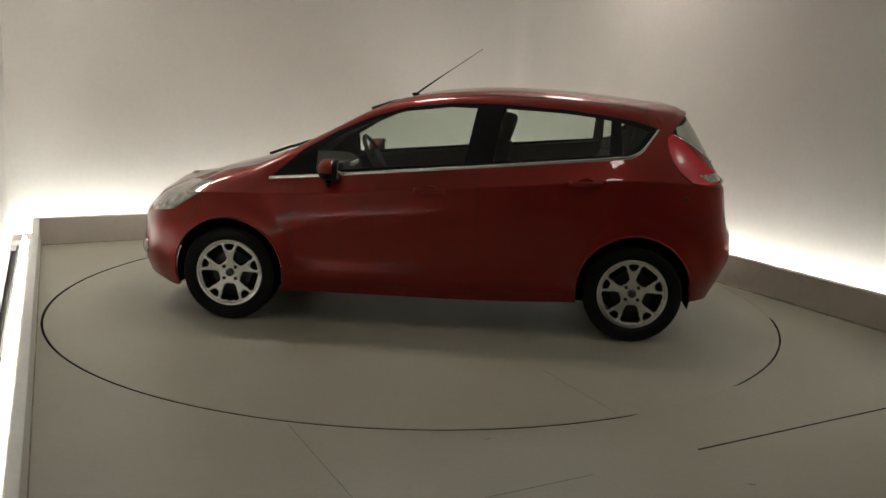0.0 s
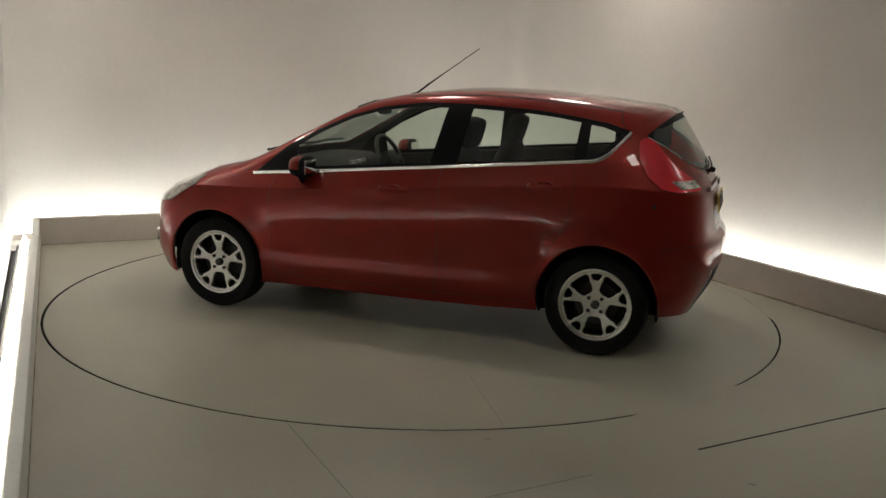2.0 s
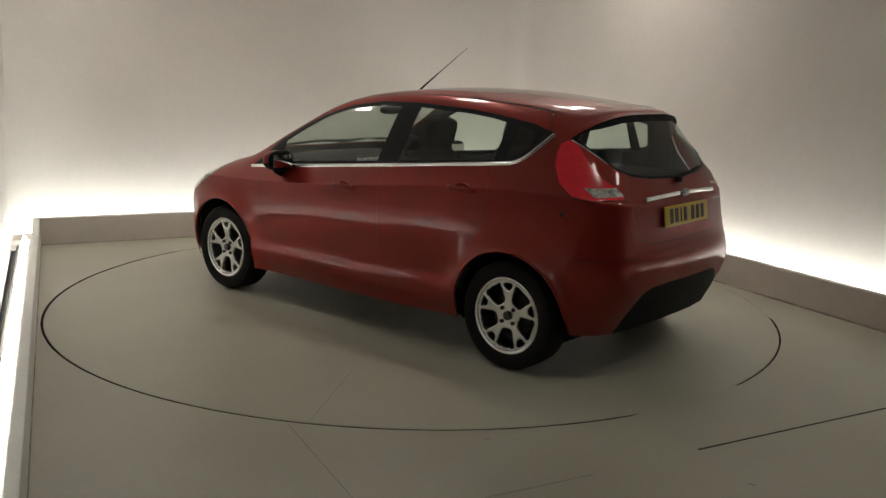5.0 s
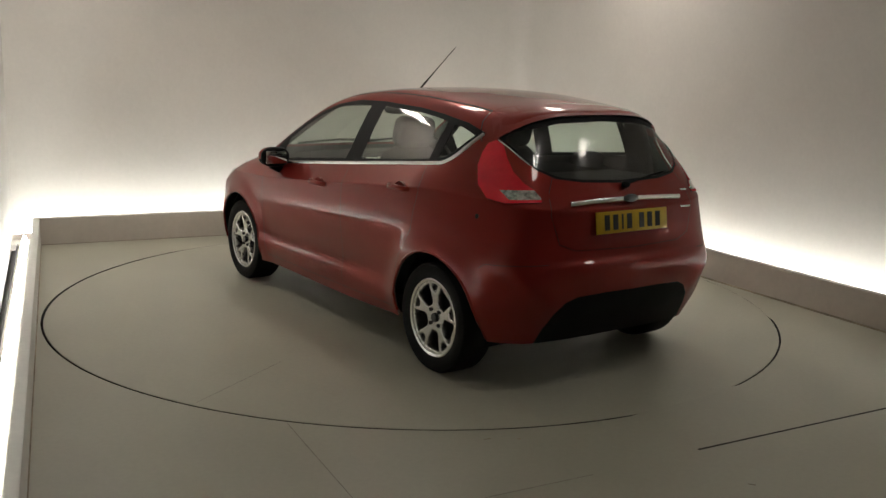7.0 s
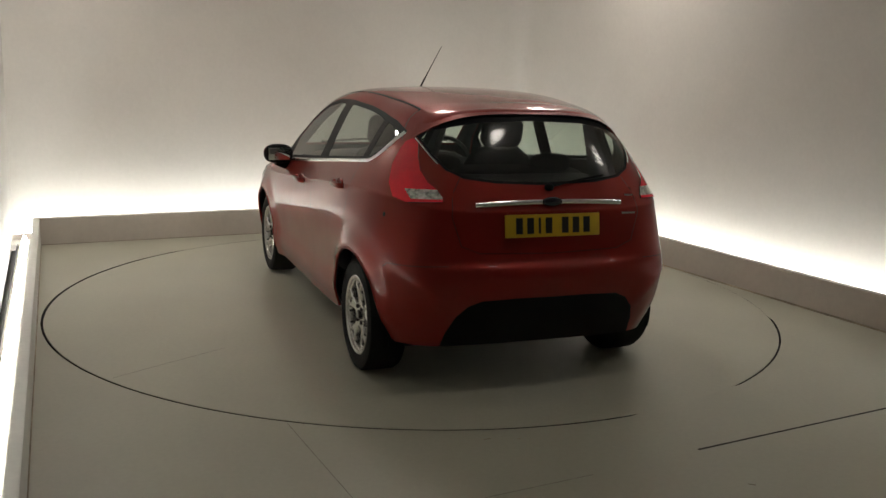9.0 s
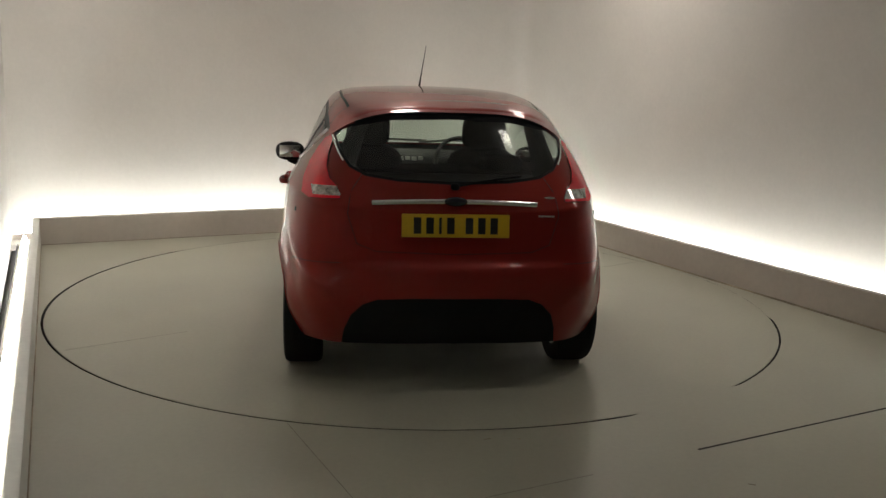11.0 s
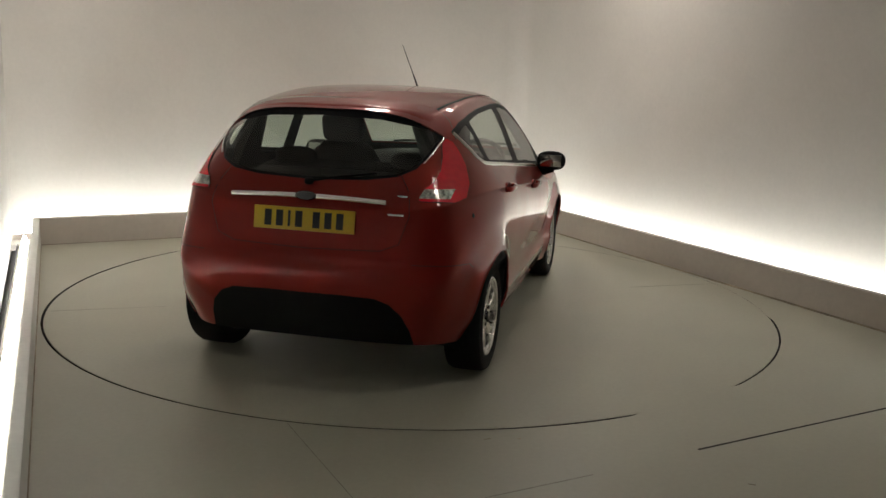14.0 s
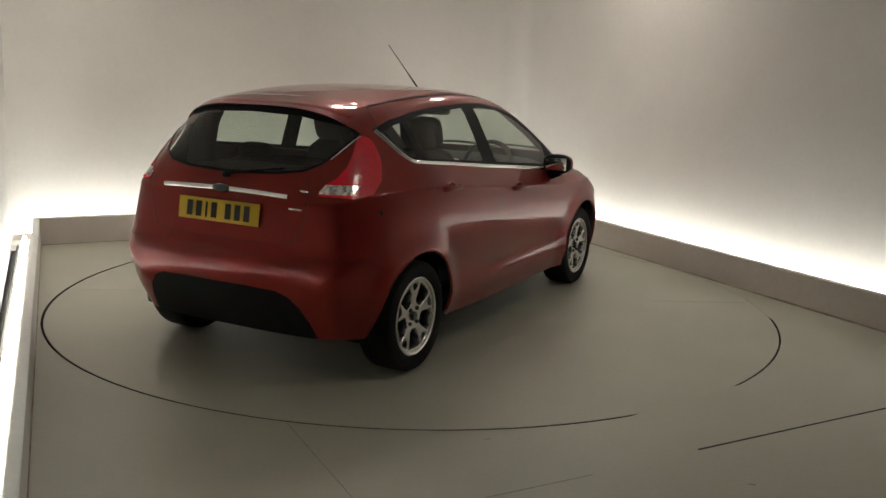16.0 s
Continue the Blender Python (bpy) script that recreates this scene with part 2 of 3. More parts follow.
        for i in range(count):
            a, b = p + d * (i * step + 0.03) + out * (0.05 + gap * 0.52), p + d * ((i + 1) * step - 0.03) + out * (0.05 + gap * 0.52)
            lamp = new("batten_light")
            lamp.location = (a + b) / 2
            mid = (a + b) / 2
            up = Vector((0, 0, 0.075))
            part("tube", tube([a - mid + up, b - mid + up], 0.018, 10), M_TUBE, lamp, "glowing white fluorescent tube")
            ang = math.atan2(d.y, d.x)
            part("housing", boxes(((0, 0, 0.029), ((b - a).length, 0.06, 0.05), Matrix.Rotation(ang, 4, "Z")), bevel=0.006), M_KERB, lamp, "white metal batten housing")
            tagged(lamp, "white fluorescent batten light hidden behind the kerb", "light", "trough lights")

    # walls with a coved corner, ceiling, an added unseen screen closing the front
    ul, ur, vb, vf = left_u(V_B) - KERB_T - GAP_L, U_R + KERB_T + GAP_R, V_B + KERB_T + GAP_B, -9.0
    h = CEIL

    def wall(name, pts, thick=0.12, material=M_WALL, label="plain off-white painted studio wall"):
        bm = bmesh.new()
        rows = []
        for i, q in enumerate(pts):
            d = (pts[min(i + 1, len(pts) - 1)] - pts[max(i - 1, 0)]).normalized()
            o = Vector((-d.y, d.x, 0)) * thick
            rows.append([bm.verts.new((q.x, q.y, -0.05)), bm.verts.new((q.x, q.y, h)), bm.verts.new((q.x + o.x, q.y + o.y, h)), bm.verts.new((q.x + o.x, q.y + o.y, -0.05))])
        for a, b in zip(rows, rows[1:]):
            for k in range(4):
                bm.faces.new((a[k], a[(k + 1) % 4], b[(k + 1) % 4], b[k]))
        bm.faces.new(rows[0])
        bm.faces.new(rows[-1][::-1])
        bmesh.ops.recalc_face_normals(bm, faces=bm.faces[:])
        tagged(link(name, bm, material, flat_angle=50), label, kind="structure")

    rad = 0.2
    cove = [uv(ur - rad + rad * math.sin(a), vb - rad + rad * math.cos(a)) for a in [radians(x) for x in range(0, 91, 10)]]
    ulf = ul + (vf - V_B) * 0.0762
    wall("wall_back", [uv(ul, vb)] + cove + [uv(ur, vf)])
    wall("wall_left", [uv(ulf, vf), uv(ul, vb - 0.002)])
    # unseen, added to close the room; its grey sends light back to the car
    wall("front_screen", [uv(ur, vf - 0.002), uv(ulf, vf - 0.002)], material=M_FRONT_SCREEN, label="unseen grey screen added behind the camera to return light")
    bm = prism([uv(ulf - 0.3, vf - 0.3), uv(ur + 0.3, vf - 0.3), uv(ur + 0.3, vb + 0.3), uv(ulf - 0.3, vb + 0.3)], h, h + 0.1)
    tagged(link("ceiling", bm, M_CEIL, smooth=False), "pale painted studio ceiling", kind="structure")
    bm = prism([uv(ulf, vf), uv(ur, vf), uv(ur, V_F - 0.002), uv(ul + (V_F - V_B) * 0.0762, V_F - 0.002)], -0.05, 0.0)
    tagged(link("floor_front", bm, M_FLOOR, smooth=False), "grey floor in front of the deck", kind="structure")
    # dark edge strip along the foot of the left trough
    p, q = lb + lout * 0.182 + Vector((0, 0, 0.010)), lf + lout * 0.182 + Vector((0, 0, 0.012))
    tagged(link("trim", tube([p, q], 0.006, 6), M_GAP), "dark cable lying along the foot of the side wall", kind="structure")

    # ceiling light panels over the turntable
    for u, v, glow, w in ((0.15, -2.9, M_PANEL_LOW, 0.31), (2.3, -3.0, M_PANEL_LOW, 0.31), (2.0, 0.9, M_PANEL, 0.40), (-2.2, 1.9, M_PANEL, 0.40), (-0.1, 0.4, M_PANEL, 0.40)):
        lamp = new("ceiling_light")
        lamp.matrix_world = Matrix.Translation(uv(u, v, h - 0.05)) @ Matrix.Rotation(TH, 4, "Z")
        e = w / 2 + 0.015
        part("frame", boxes(((e, 0, 0), (0.03, w + 0.06, 0.08)), ((-e, 0, 0), (0.03, w + 0.06, 0.08)), ((0, e, 0), (w, 0.03, 0.08)), ((0, -e, 0), (w, 0.03, 0.08)), bevel=0.004), M_KERB, lamp)
        part("diffuser", boxes(((0, 0, 0.0), (w, w, 0.03))), glow, lamp, "glowing warm white diffuser", smooth=False)
        tagged(lamp, "square ceiling light above the turntable", "ceiling light", "ceiling lights")


def turntable():
    table = new("turntable")
    bm = lathe([(0.0001, -0.03), (R_TABLE - 0.006, -0.03), (R_TABLE - 0.006, -0.003), (R_TABLE - 0.009, 0.0), (0.0001, 0.0)], 144)
    part("edge_band", lathe([(R_TABLE - 0.0055, -0.032), (R_TABLE - 0.0055, -0.0025)], 144), M_GAP, table, "dark rubber edge of the deck")
    part("deck", bm, M_TABLE, table, "beige-grey painted round deck")
    # faint joints of the deck boards
    for a, r0, r1 in ((-66, 1.7, 2.40), (114, 1.7, 2.40)):
        d = Vector((math.cos(radians(a)), math.sin(radians(a)), 0))
        s = Vector((-d.y, d.x, 0)) * 0.0013
        part("deck_joint", prism([d * r0 - s, d * r1 - s, d * r1 + s, d * r0 + s], 0.0004, 0.0012), M_SCUFF, table, smooth=False)
    return tagged(table, "round beige-grey car turntable set flush in the floor", "turntable")


# ---- the car: x forward, y to its left, z up, origin between the axles ----
AXLE = 1.2445
WHEEL_R = 0.297
ARCH_R = 0.345


def spline(points, sub):
    """Centripetal Catmull-Rom through the points: tight where they stand close."""
    n = len(points)
    if n < 3:
        return [points[0].lerp(points[-1], k / sub) for k in range(sub + 1)]
    ext = [points[0] * 2 - points[1]] + list(points) + [points[-1] * 2 - points[-2]]
    out = []
    for i in range(n - 1):
        a, b, c, d = ext[i:i + 4]
        t0 = 0.0
        t1 = t0 + max((b - a).length, 1e-5) ** 0.5
        t2 = t1 + max((c - b).length, 1e-5) ** 0.5
        t3 = t2 + max((d - c).length, 1e-5) ** 0.5
        for k in range(sub):
            t = t1 + (t2 - t1) * k / sub
            p = a.lerp(b, (t - t0) / (t1 - t0))
            q = b.lerp(c, (t - t1) / (t2 - t1))
            r = c.lerp(d, (t - t2) / (t3 - t2))
            u = p.lerp(q, (t - t0) / (t2 - t0))
            v = q.lerp(r, (t - t1) / (t3 - t1))
            out.append(u.lerp(v, (t - t1) / (t2 - t1)))
    out.append(points[-1].copy())
    return out


def body_lines():
    """Lengthwise design lines of the body's left half, nose to tail, sill to roof."""
    def line(*q):
        return [Vector(v) for v in q]
    sill = line((2.02, 0, .25), (1.96, .425, .238), (1.765, .672, .22), (1.60, .765, .20), (1.24, .79, .20), (.85, .79, .20), (.35, .79, .20),
                (-.2, .79, .20), (-.75, .79, .215), (-1.2, .78, .25), (-1.54, .725, .245), (-1.705, .61, .245), (-1.755, .38, .245), (-1.765, 0, .245))
    low = line((2.055, 0, .36), (1.995, .445, .358), (1.795, .703, .352), (1.6, .80, .36), (1.24, .828, .36), (.85, .830, .335), (.35, .829, .335),
               (-.2, .829, .34), (-.75, .830, .355), (-1.2, .826, .38), (-1.56, .785, .39), (-1.765, .66, .41), (-1.842, .38, .41), (-1.862, 0, .41))
    mid = line((2.05, 0, .50), (1.98, .44, .50), (1.78, .72, .50), (1.6, .815, .51), (1.24, .838, .50), (.85, .824, .42), (.35, .820, .42),
               (-.2, .820, .43), (-.75, .828, .46), (-1.2, .838, .52), (-1.57, .79, .55), (-1.79, .68, .56), (-1.875, .38, .57), (-1.90, 0, .57))
    crease = line((2.04, 0, .60), (1.96, .45, .61), (1.77, .72, .62), (1.6, .815, .63), (1.24, .841, .62), (.85, .842, .57), (.35, .842, .58),
                  (-.2, .843, .60), (-.75, .844, .63), (-1.2, .845, .66), (-1.57, .795, .66), (-1.785, .68, .645), (-1.87, .38, .645), (-1.893, 0, .645))
    over = line((2.0, 0, .68), (1.90, .46, .68), (1.73, .72, .70), (1.57, .81, .71), (1.22, .838, .73), (.85, .848, .69), (.35, .849, .72),
                (-.2, .849, .75), (-.75, .849, .79), (-1.2, .842, .81), (-1.56, .785, .76), (-1.775, .668, .70), (-1.84, .38, .69), (-1.855, 0, .69))
    shoulder = line((1.93, 0, .75), (1.82, .46, .75), (1.64, .69, .765), (1.51, .785, .79), (1.2, .824, .805), (.85, .840, .815), (.35, .842, .85),
                    (-.2, .842, .895), (-.75, .838, .945), (-1.2, .815, .975), (-1.54, .745, .965), (-1.74, .635, .94), (-1.81, .38, .92), (-1.825, 0, .92))
    belt = line((1.85, 0, .80), (1.70, .45, .80), (1.54, .63, .825), (1.42, .70, .858), (1.15, .735, .905), (.85, .765, .92), (.35, .775, .965),
                (-.2, .775, 1.02), (-.75, .765, 1.07), (-1.2, .74, 1.115), (-1.50, .67, 1.11), (-1.665, .575, 1.075), (-1.745, .36, 1.045), (-1.762, 0, 1.035))
    rail = line((1.82, 0, .81), (1.64, .40, .825), (1.46, .55, .86), (1.35, .61, .905), (1.10, .655, .965), (.72, .655, 1.14), (.30, .605, 1.320),
                (-.2, .60, 1.395), (-.75, .597, 1.39), (-1.2, .585, 1.345), (-1.42, .548, 1.30), (-1.51, .485, 1.295), (-1.585, .30, 1.31), (-1.605, 0, 1.315))
    edge = line((1.80, 0, .82), (1.62, .30, .836), (1.48, .42, .878), (1.32, .46, .922), (1.07, .52, .985), (.68, .58, 1.180), (.28, .53, 1.370),
                (-.2, .52, 1.442), (-.75, .515, 1.442), (-1.2, .502, 1.398), (-1.40, .465, 1.372), (-1.47, .41, 1.372), (-1.525, .27, 1.385), (-1.54, 0, 1.392))
    roof = line((1.79, 0, .825), (1.61, .16, .846), (1.47, .22, .893), (1.30, .24, .937), (1.06, .28, 1.005), (.64, .30, 1.208), (.24, .28, 1.395),
                (-.2, .28, 1.467), (-.75, .27, 1.472), (-1.2, .27, 1.436), (-1.39, .25, 1.412), (-1.45, .22, 1.407), (-1.49, .14, 1.406), (-1.50, 0, 1.406))
    centre = line((1.78, 0, .83), (1.60, 0, .851), (1.46, 0, .898), (1.29, 0, .942), (1.05, 0, 1.012), (.62, 0, 1.218), (.22, 0, 1.405),
                  (-.2, 0, 1.474), (-.75, 0, 1.479), (-1.2, 0, 1.445), (-1.38, 0, 1.422), (-1.43, 0, 1.418), (-1.46, 0, 1.415), (-1.475, 0, 1.413))
    return [sill, low, mid, crease, over, shoulder, belt, rail, edge, roof, centre]


def flare(q):
    """How far the wheel arches swell out of the flank."""
    swell = 0.0
    for ax in (AXLE, -AXLE):
        r = math.hypot(q.x - ax, q.z - WHEEL_R - 0.012)
        k = min(max((0.47 - r) / (0.47 - ARCH_R), 0.0), 1.0)
        swell += 0.024 * k * k * (3 - 2 * k)
    return swell * min(max((q.y - 0.55) / 0.2, 0.0), 1.0)


def corner_crease(q):
    """The slanting crease from the bumper's shelf down to the corner of the black skirt."""
    if q.x > -1.5:
        return 0.0
    a, b = Vector((.70, .605)), Vector((.52, .455))
    p = Vector((q.y, q.z))
    k = min(max((p - a).dot(b - a) / (b - a).length_squared, 0.0), 1.0)
    return 0.013 * math.exp(-((p - a.lerp(b, k)).length / 0.032) ** 2)


def body_shell():
    design = body_lines()
    for l in design:
        for q in l:
            if q.x > 1.6:
                q.x = 1.6 + (q.x - 1.6) * 0.88
    # two lines close to the shoulder keep its crease tight
    over, shoulder, belt = design[4:7]
    design[5:6] = [[a.lerp(b, 0.86) for a, b in zip(over, shoulder)], shoulder, [a.lerp(b, 0.14) for a, b in zip(shoulder, belt)]]
    lines = [spline(l, 8) for l in design]
    cols = [spline([l[i] for l in lines], 4) for i in range(len(lines[0]))]
    for c in cols:
        for q in c:
            q.y += flare(q)
            q.x -= corner_crease(q)
    bm = bmesh.new()
    for side in (1, -1):
        vs = [[bm.verts.new((q.x, max(q.y, 0) * side, q.z)) for q in c] for c in cols]
        for a, b in zip(vs, vs[1:]):
            for k in range(len(a) - 1):
                f = (a[k], b[k], b[k + 1], a[k + 1])
                bm.faces.new(f if side < 0 else f[::-1])
    bmesh.ops.remove_doubles(bm, verts=bm.verts[:], dist=0.0008)
    bmesh.ops.recalc_face_normals(bm, faces=bm.faces[:])
    return bm


def carve(bm, poly, ax, ok):
    """Cuts the convex polygon, seen along the axis that ax leaves out, from the faces that ok() allows, and returns it as a bmesh of its own."""
    i, j = ax
    area = sum(p[0] * q[1] - q[0] * p[1] for p, q in zip(poly, poly[1:] + poly[:1]))
    if area < 0:
        poly = poly[::-1]
    lo = [min(q[k] for q in poly) for k in (0, 1)]
    hi = [max(q[k] for q in poly) for k in (0, 1)]
    faces = []
    for f in bm.faces:
        if not ok(f.calc_center_median()):
            continue
        a = [v.co[i] for v in f.verts]
        b = [v.co[j] for v in f.verts]
        if max(a) >= lo[0] and min(a) <= hi[0] and max(b) >= lo[1] and min(b) <= hi[1]:
            faces.append(f)
    for p, q in zip(poly, poly[1:] + poly[:1]):
        no2 = (q[1] - p[1], -(q[0] - p[0]))
        co, no = [0, 0, 0], [0, 0, 0]
        co[i], co[j], no[i], no[j] = p[0], p[1], no2[0], no2[1]
        co, no = Vector(co), Vector(no).normalized()
        geom = list({e for f in faces for e in (*f.verts, *f.edges)}) + faces
        r = bmesh.ops.bisect_plane(bm, geom=geom, dist=1e-6, plane_co=co, plane_no=no)
        got = set(faces) | {g for g in r["geom"] if isinstance(g, bmesh.types.BMFace)}
        faces = [f for f in got if f.is_valid and (f.calc_center_median() - co).dot(no) < 0]
        if not faces:
            break
    out = bmesh.new()
    made = {}
    for f in faces:
        vs = []
        for v in f.verts:
            if v not in made:
                made[v] = out.verts.new(v.co)
            vs.append(made[v])
        out.faces.new(vs)
    if faces:
        bmesh.ops.delete(bm, geom=faces, context="FACES")
    return out


class Shell:
    """The uncut body surface: its normals serve all panels cut from it."""

    def __init__(self, bm):
        bm.normal_update()
        bm.faces.ensure_lookup_table()
        self.tree = BVHTree.FromBMesh(bm)
        self.corners = [[v.co.copy() for v in f.verts] for f in bm.faces]
        self.normals = [[v.normal.copy() for v in f.verts] for f in bm.faces]

    def normal(self, q):
        place, flat, i, _ = self.tree.find_nearest(q)
        w = poly_3d_calc(self.corners[i], place)
        n = Vector((0, 0, 0))
        for a, b in zip(w, self.normals[i]):
            n += b * a
        return n.normalized() if n.length > 1e-6 else flat


def panel(name, bm, material, parent, shell, label=""):
    bmesh.ops.remove_doubles(bm, verts=bm.verts[:], dist=1e-5)
    me = bpy.data.meshes.new(name)
    bm.to_mesh(me)
    bm.free()
    me.materials.append(material)
    me.shade_smooth()
    me.normals_split_custom_set_from_vertices([shell.normal(v.co) for v in me.vertices])
    ob = new(name, me)
    ob.parent = parent
    return tagged(ob, label)


def strip(bm, pts, w, ax, ok):
    """Cuts a narrow band along a polyline."""
    got = []
    for p, q in zip(pts, pts[1:]):
        d = Vector((q[0] - p[0], q[1] - p[1])).normalized()
        s = Vector((-d.y, d.x)) * w / 2
        a, b = Vector(p) - d * w * 0.3, Vector(q) + d * w * 0.3
        got.append(carve(bm, [tuple(a - s), tuple(b - s), tuple(b + s), tuple(a + s)], ax, ok))
    out = merged(*got)
    bmesh.ops.remove_doubles(out, verts=out.verts[:], dist=2e-4)
    return out


def islands(bm):
    """Splits a bmesh into its connected pieces, crumbs left out."""
    seen, out = set(), []
    for start in bm.faces:
        if start in seen:
            continue
        seen.add(start)
        group, queue = [], [start]
        while queue:
            f = queue.pop()
            group.append(f)
            for v in f.verts:
                for g in v.link_faces:
                    if g not in seen:
                        seen.add(g)
                        queue.append(g)
        if sum(f.calc_area() for f in group) < 2e-5:
            continue
        piece, made = bmesh.new(), {}
        for f in group:
            for v in f.verts:
                if v not in made:
                    made[v] = piece.verts.new(v.co)
            piece.faces.new([made[v] for v in f.verts])
        out.append(piece)
    bm.free()
    return out


def sunk(bm, d):
    """Moves a cut piece inwards along its normals."""
    bm.normal_update()
    for v in bm.verts:
        v.co -= v.normal * d
    return bm


def wheel_face():
    """The cast face of the wheel: a dished disc with five large openings and five small ones between them, their edges rolled inwards."""
    nr, na = 40, 200
    r0, r1 = 0.012, 0.1935

    def inside(r, a):
        """Below zero within an opening; in metres, roughly."""
        best = 1.0
        for k in range(5):
            c = 2 * math.pi * k / 5 - math.pi / 2
            d = (a - c + math.pi) % (2 * math.pi) - math.pi
            x, y = r * math.sin(d), r * math.cos(d)
            half = 0.0475 + (y - 0.125) * 0.30
            best = min(best, math.hypot(max(abs(x) - half + 0.018, 0), max(abs(y - 0.124) - 0.051 + 0.018, 0)) - 0.018 if abs(d) < 1 else 1.0)
            c += math.pi / 5
            d = (a - c + math.pi) % (2 * math.pi) - math.pi
            x, y = r * math.sin(d), r * math.cos(d)
            half = 0.0235 + (y - 0.160) * 0.40
            best = min(best, math.hypot(max(abs(x) - half + 0.012, 0), max(abs(y - 0.161) - 0.019 + 0.012, 0)) - 0.012 if abs(d) < 1 else 1.0)
        return best

    bm = bmesh.new()
    grid = []
    for i in range(nr + 1):
        r = r0 + (r1 - r0) * i / nr
        dish = 0.070 + 0.014 * min(r / 0.15, 1.0) ** 1.5
        row = []
        for k in range(na):
            a = 2 * math.pi * k / na
            d = inside(r, a)
            roll = max(0.0, 1 - max(d, 0) / 0.006)
            row.append((bm.verts.new((r * math.cos(a), dish - 0.007 * roll * roll, r * math.sin(a))), d))
        grid.append(row)
    for i in range(nr):
        for k in range(na):
            q = (grid[i][k], grid[i][(k + 1) % na], grid[i + 1][(k + 1) % na], grid[i + 1][k])
            if sum(v[1] for v in q) / 4 > 0:
                bm.faces.new([v[0] for v in q])
    bmesh.ops.delete(bm, geom=[v for v in bm.verts if not v.link_faces], context="VERTS")
    bmesh.ops.recalc_face_normals(bm, faces=bm.faces[:])
    if sum(f.normal.y for f in bm.faces) < 0:
        bmesh.ops.reverse_faces(bm, faces=bm.faces[:])
    rims = [e for e in bm.edges if e.is_boundary]
    got = bmesh.ops.extrude_edge_only(bm, edges=rims)
    for v in got["geom"]:
        if isinstance(v, bmesh.types.BMVert):
            v.co.y -= 0.035
    bmesh.ops.recalc_face_normals(bm, faces=bm.faces[:])
    me = bpy.data.meshes.new("wheel_face")
    bm.to_mesh(me)
    bm.free()
    me.materials.append(M_ALLOY)
    me.shade_smooth()
    me.set_sharp_from_angle(angle=radians(40))
    return me


def wheel_thing(car, x, side):
    w = new("wheel")
    w.parent = car
    w.location = (x, side * 0.73, WHEEL_R)
    if side < 0:
        w.rotation_euler = (0, 0, math.pi)
    tread = [(0.203, -0.085), (0.215, -0.098), (0.262, -0.102), (0.285, -0.094), (0.2955, -0.075), (0.297, -0.03), (0.297, 0.03), (0.2955, 0.075),
             (0.285, 0.094), (0.262, 0.102), (0.225, 0.098), (0.207, 0.088)]
    part("tyre", lathe(tread, 72, "y"), M_TYRE, w, "black road tyre")
    rim_prof = [(0.212, 0.083), (0.213, 0.090), (0.206, 0.094), (0.194, 0.090), (0.190, 0.076), (0.186, 0.03), (0.178, -0.08), (0.21, -0.088)]
    rim = lathe(rim_prof, 72, "y")
    part("rim", rim, M_ALLOY, w, "silver alloy rim", flat_angle=30)
    face = bpy.data.meshes["wheel_face"] if "wheel_face" in bpy.data.meshes else wheel_face()
    ob = new("spokes", face)
    ob.parent = w
    tagged(ob, "silver five-spoke alloy wheel face with ten openings")
    part("hub_cap", lathe([(0.0005, 0.086), (0.019, 0.086), (0.024, 0.082), (0.026, 0.070)], 24, "y"), M_BADGE, w)
    for k in range(4):
        a = math.pi / 4 + k * math.pi / 2
        b = lathe([(0.0005, 0.0805), (0.008, 0.0805), (0.0105, 0.0795), (0.0115, 0.070)], 10, "y")
        bmesh.ops.translate(b, verts=b.verts[:], vec=(0.052 * math.cos(a), 0, 0.052 * math.sin(a)))
        part("wheel_nut", b, M_DISC, w)
    part("brake_disc", lathe([(0.03, 0.02), (0.125, 0.02), (0.125, 0.005), (0.176, -0.03), (0.176, -0.07), (0.03, -0.07)], 40, "y"), M_DISC, w, "dull steel brake disc")


def seat(car, x, y, name="front_seat"):
    s = new(name)
    s.parent = car
    s.location = (x, y, 0)
    part("cushion", blob((0.05, 0, 0.50), (0.52, 0.50, 0.18), 3.2), M_SEAT, s)
    tilt = Matrix.Rotation(radians(-16), 4, "Y")
    part("backrest", blob((-0.25, 0, 0.80), (0.16, 0.49, 0.66), 3.4, m=tilt), M_SEAT, s)
    part("headrest", blob((-0.35, 0, 1.205), (0.10, 0.27, 0.19), 5.0, 24, 16, m=tilt), M_SEAT, s)
    for d in (-0.06, 0.06):
        part("headrest_post", tube([Vector((-0.32, d, 1.06)), Vector((-0.345, d, 1.16))], 0.006), M_DISC, s)


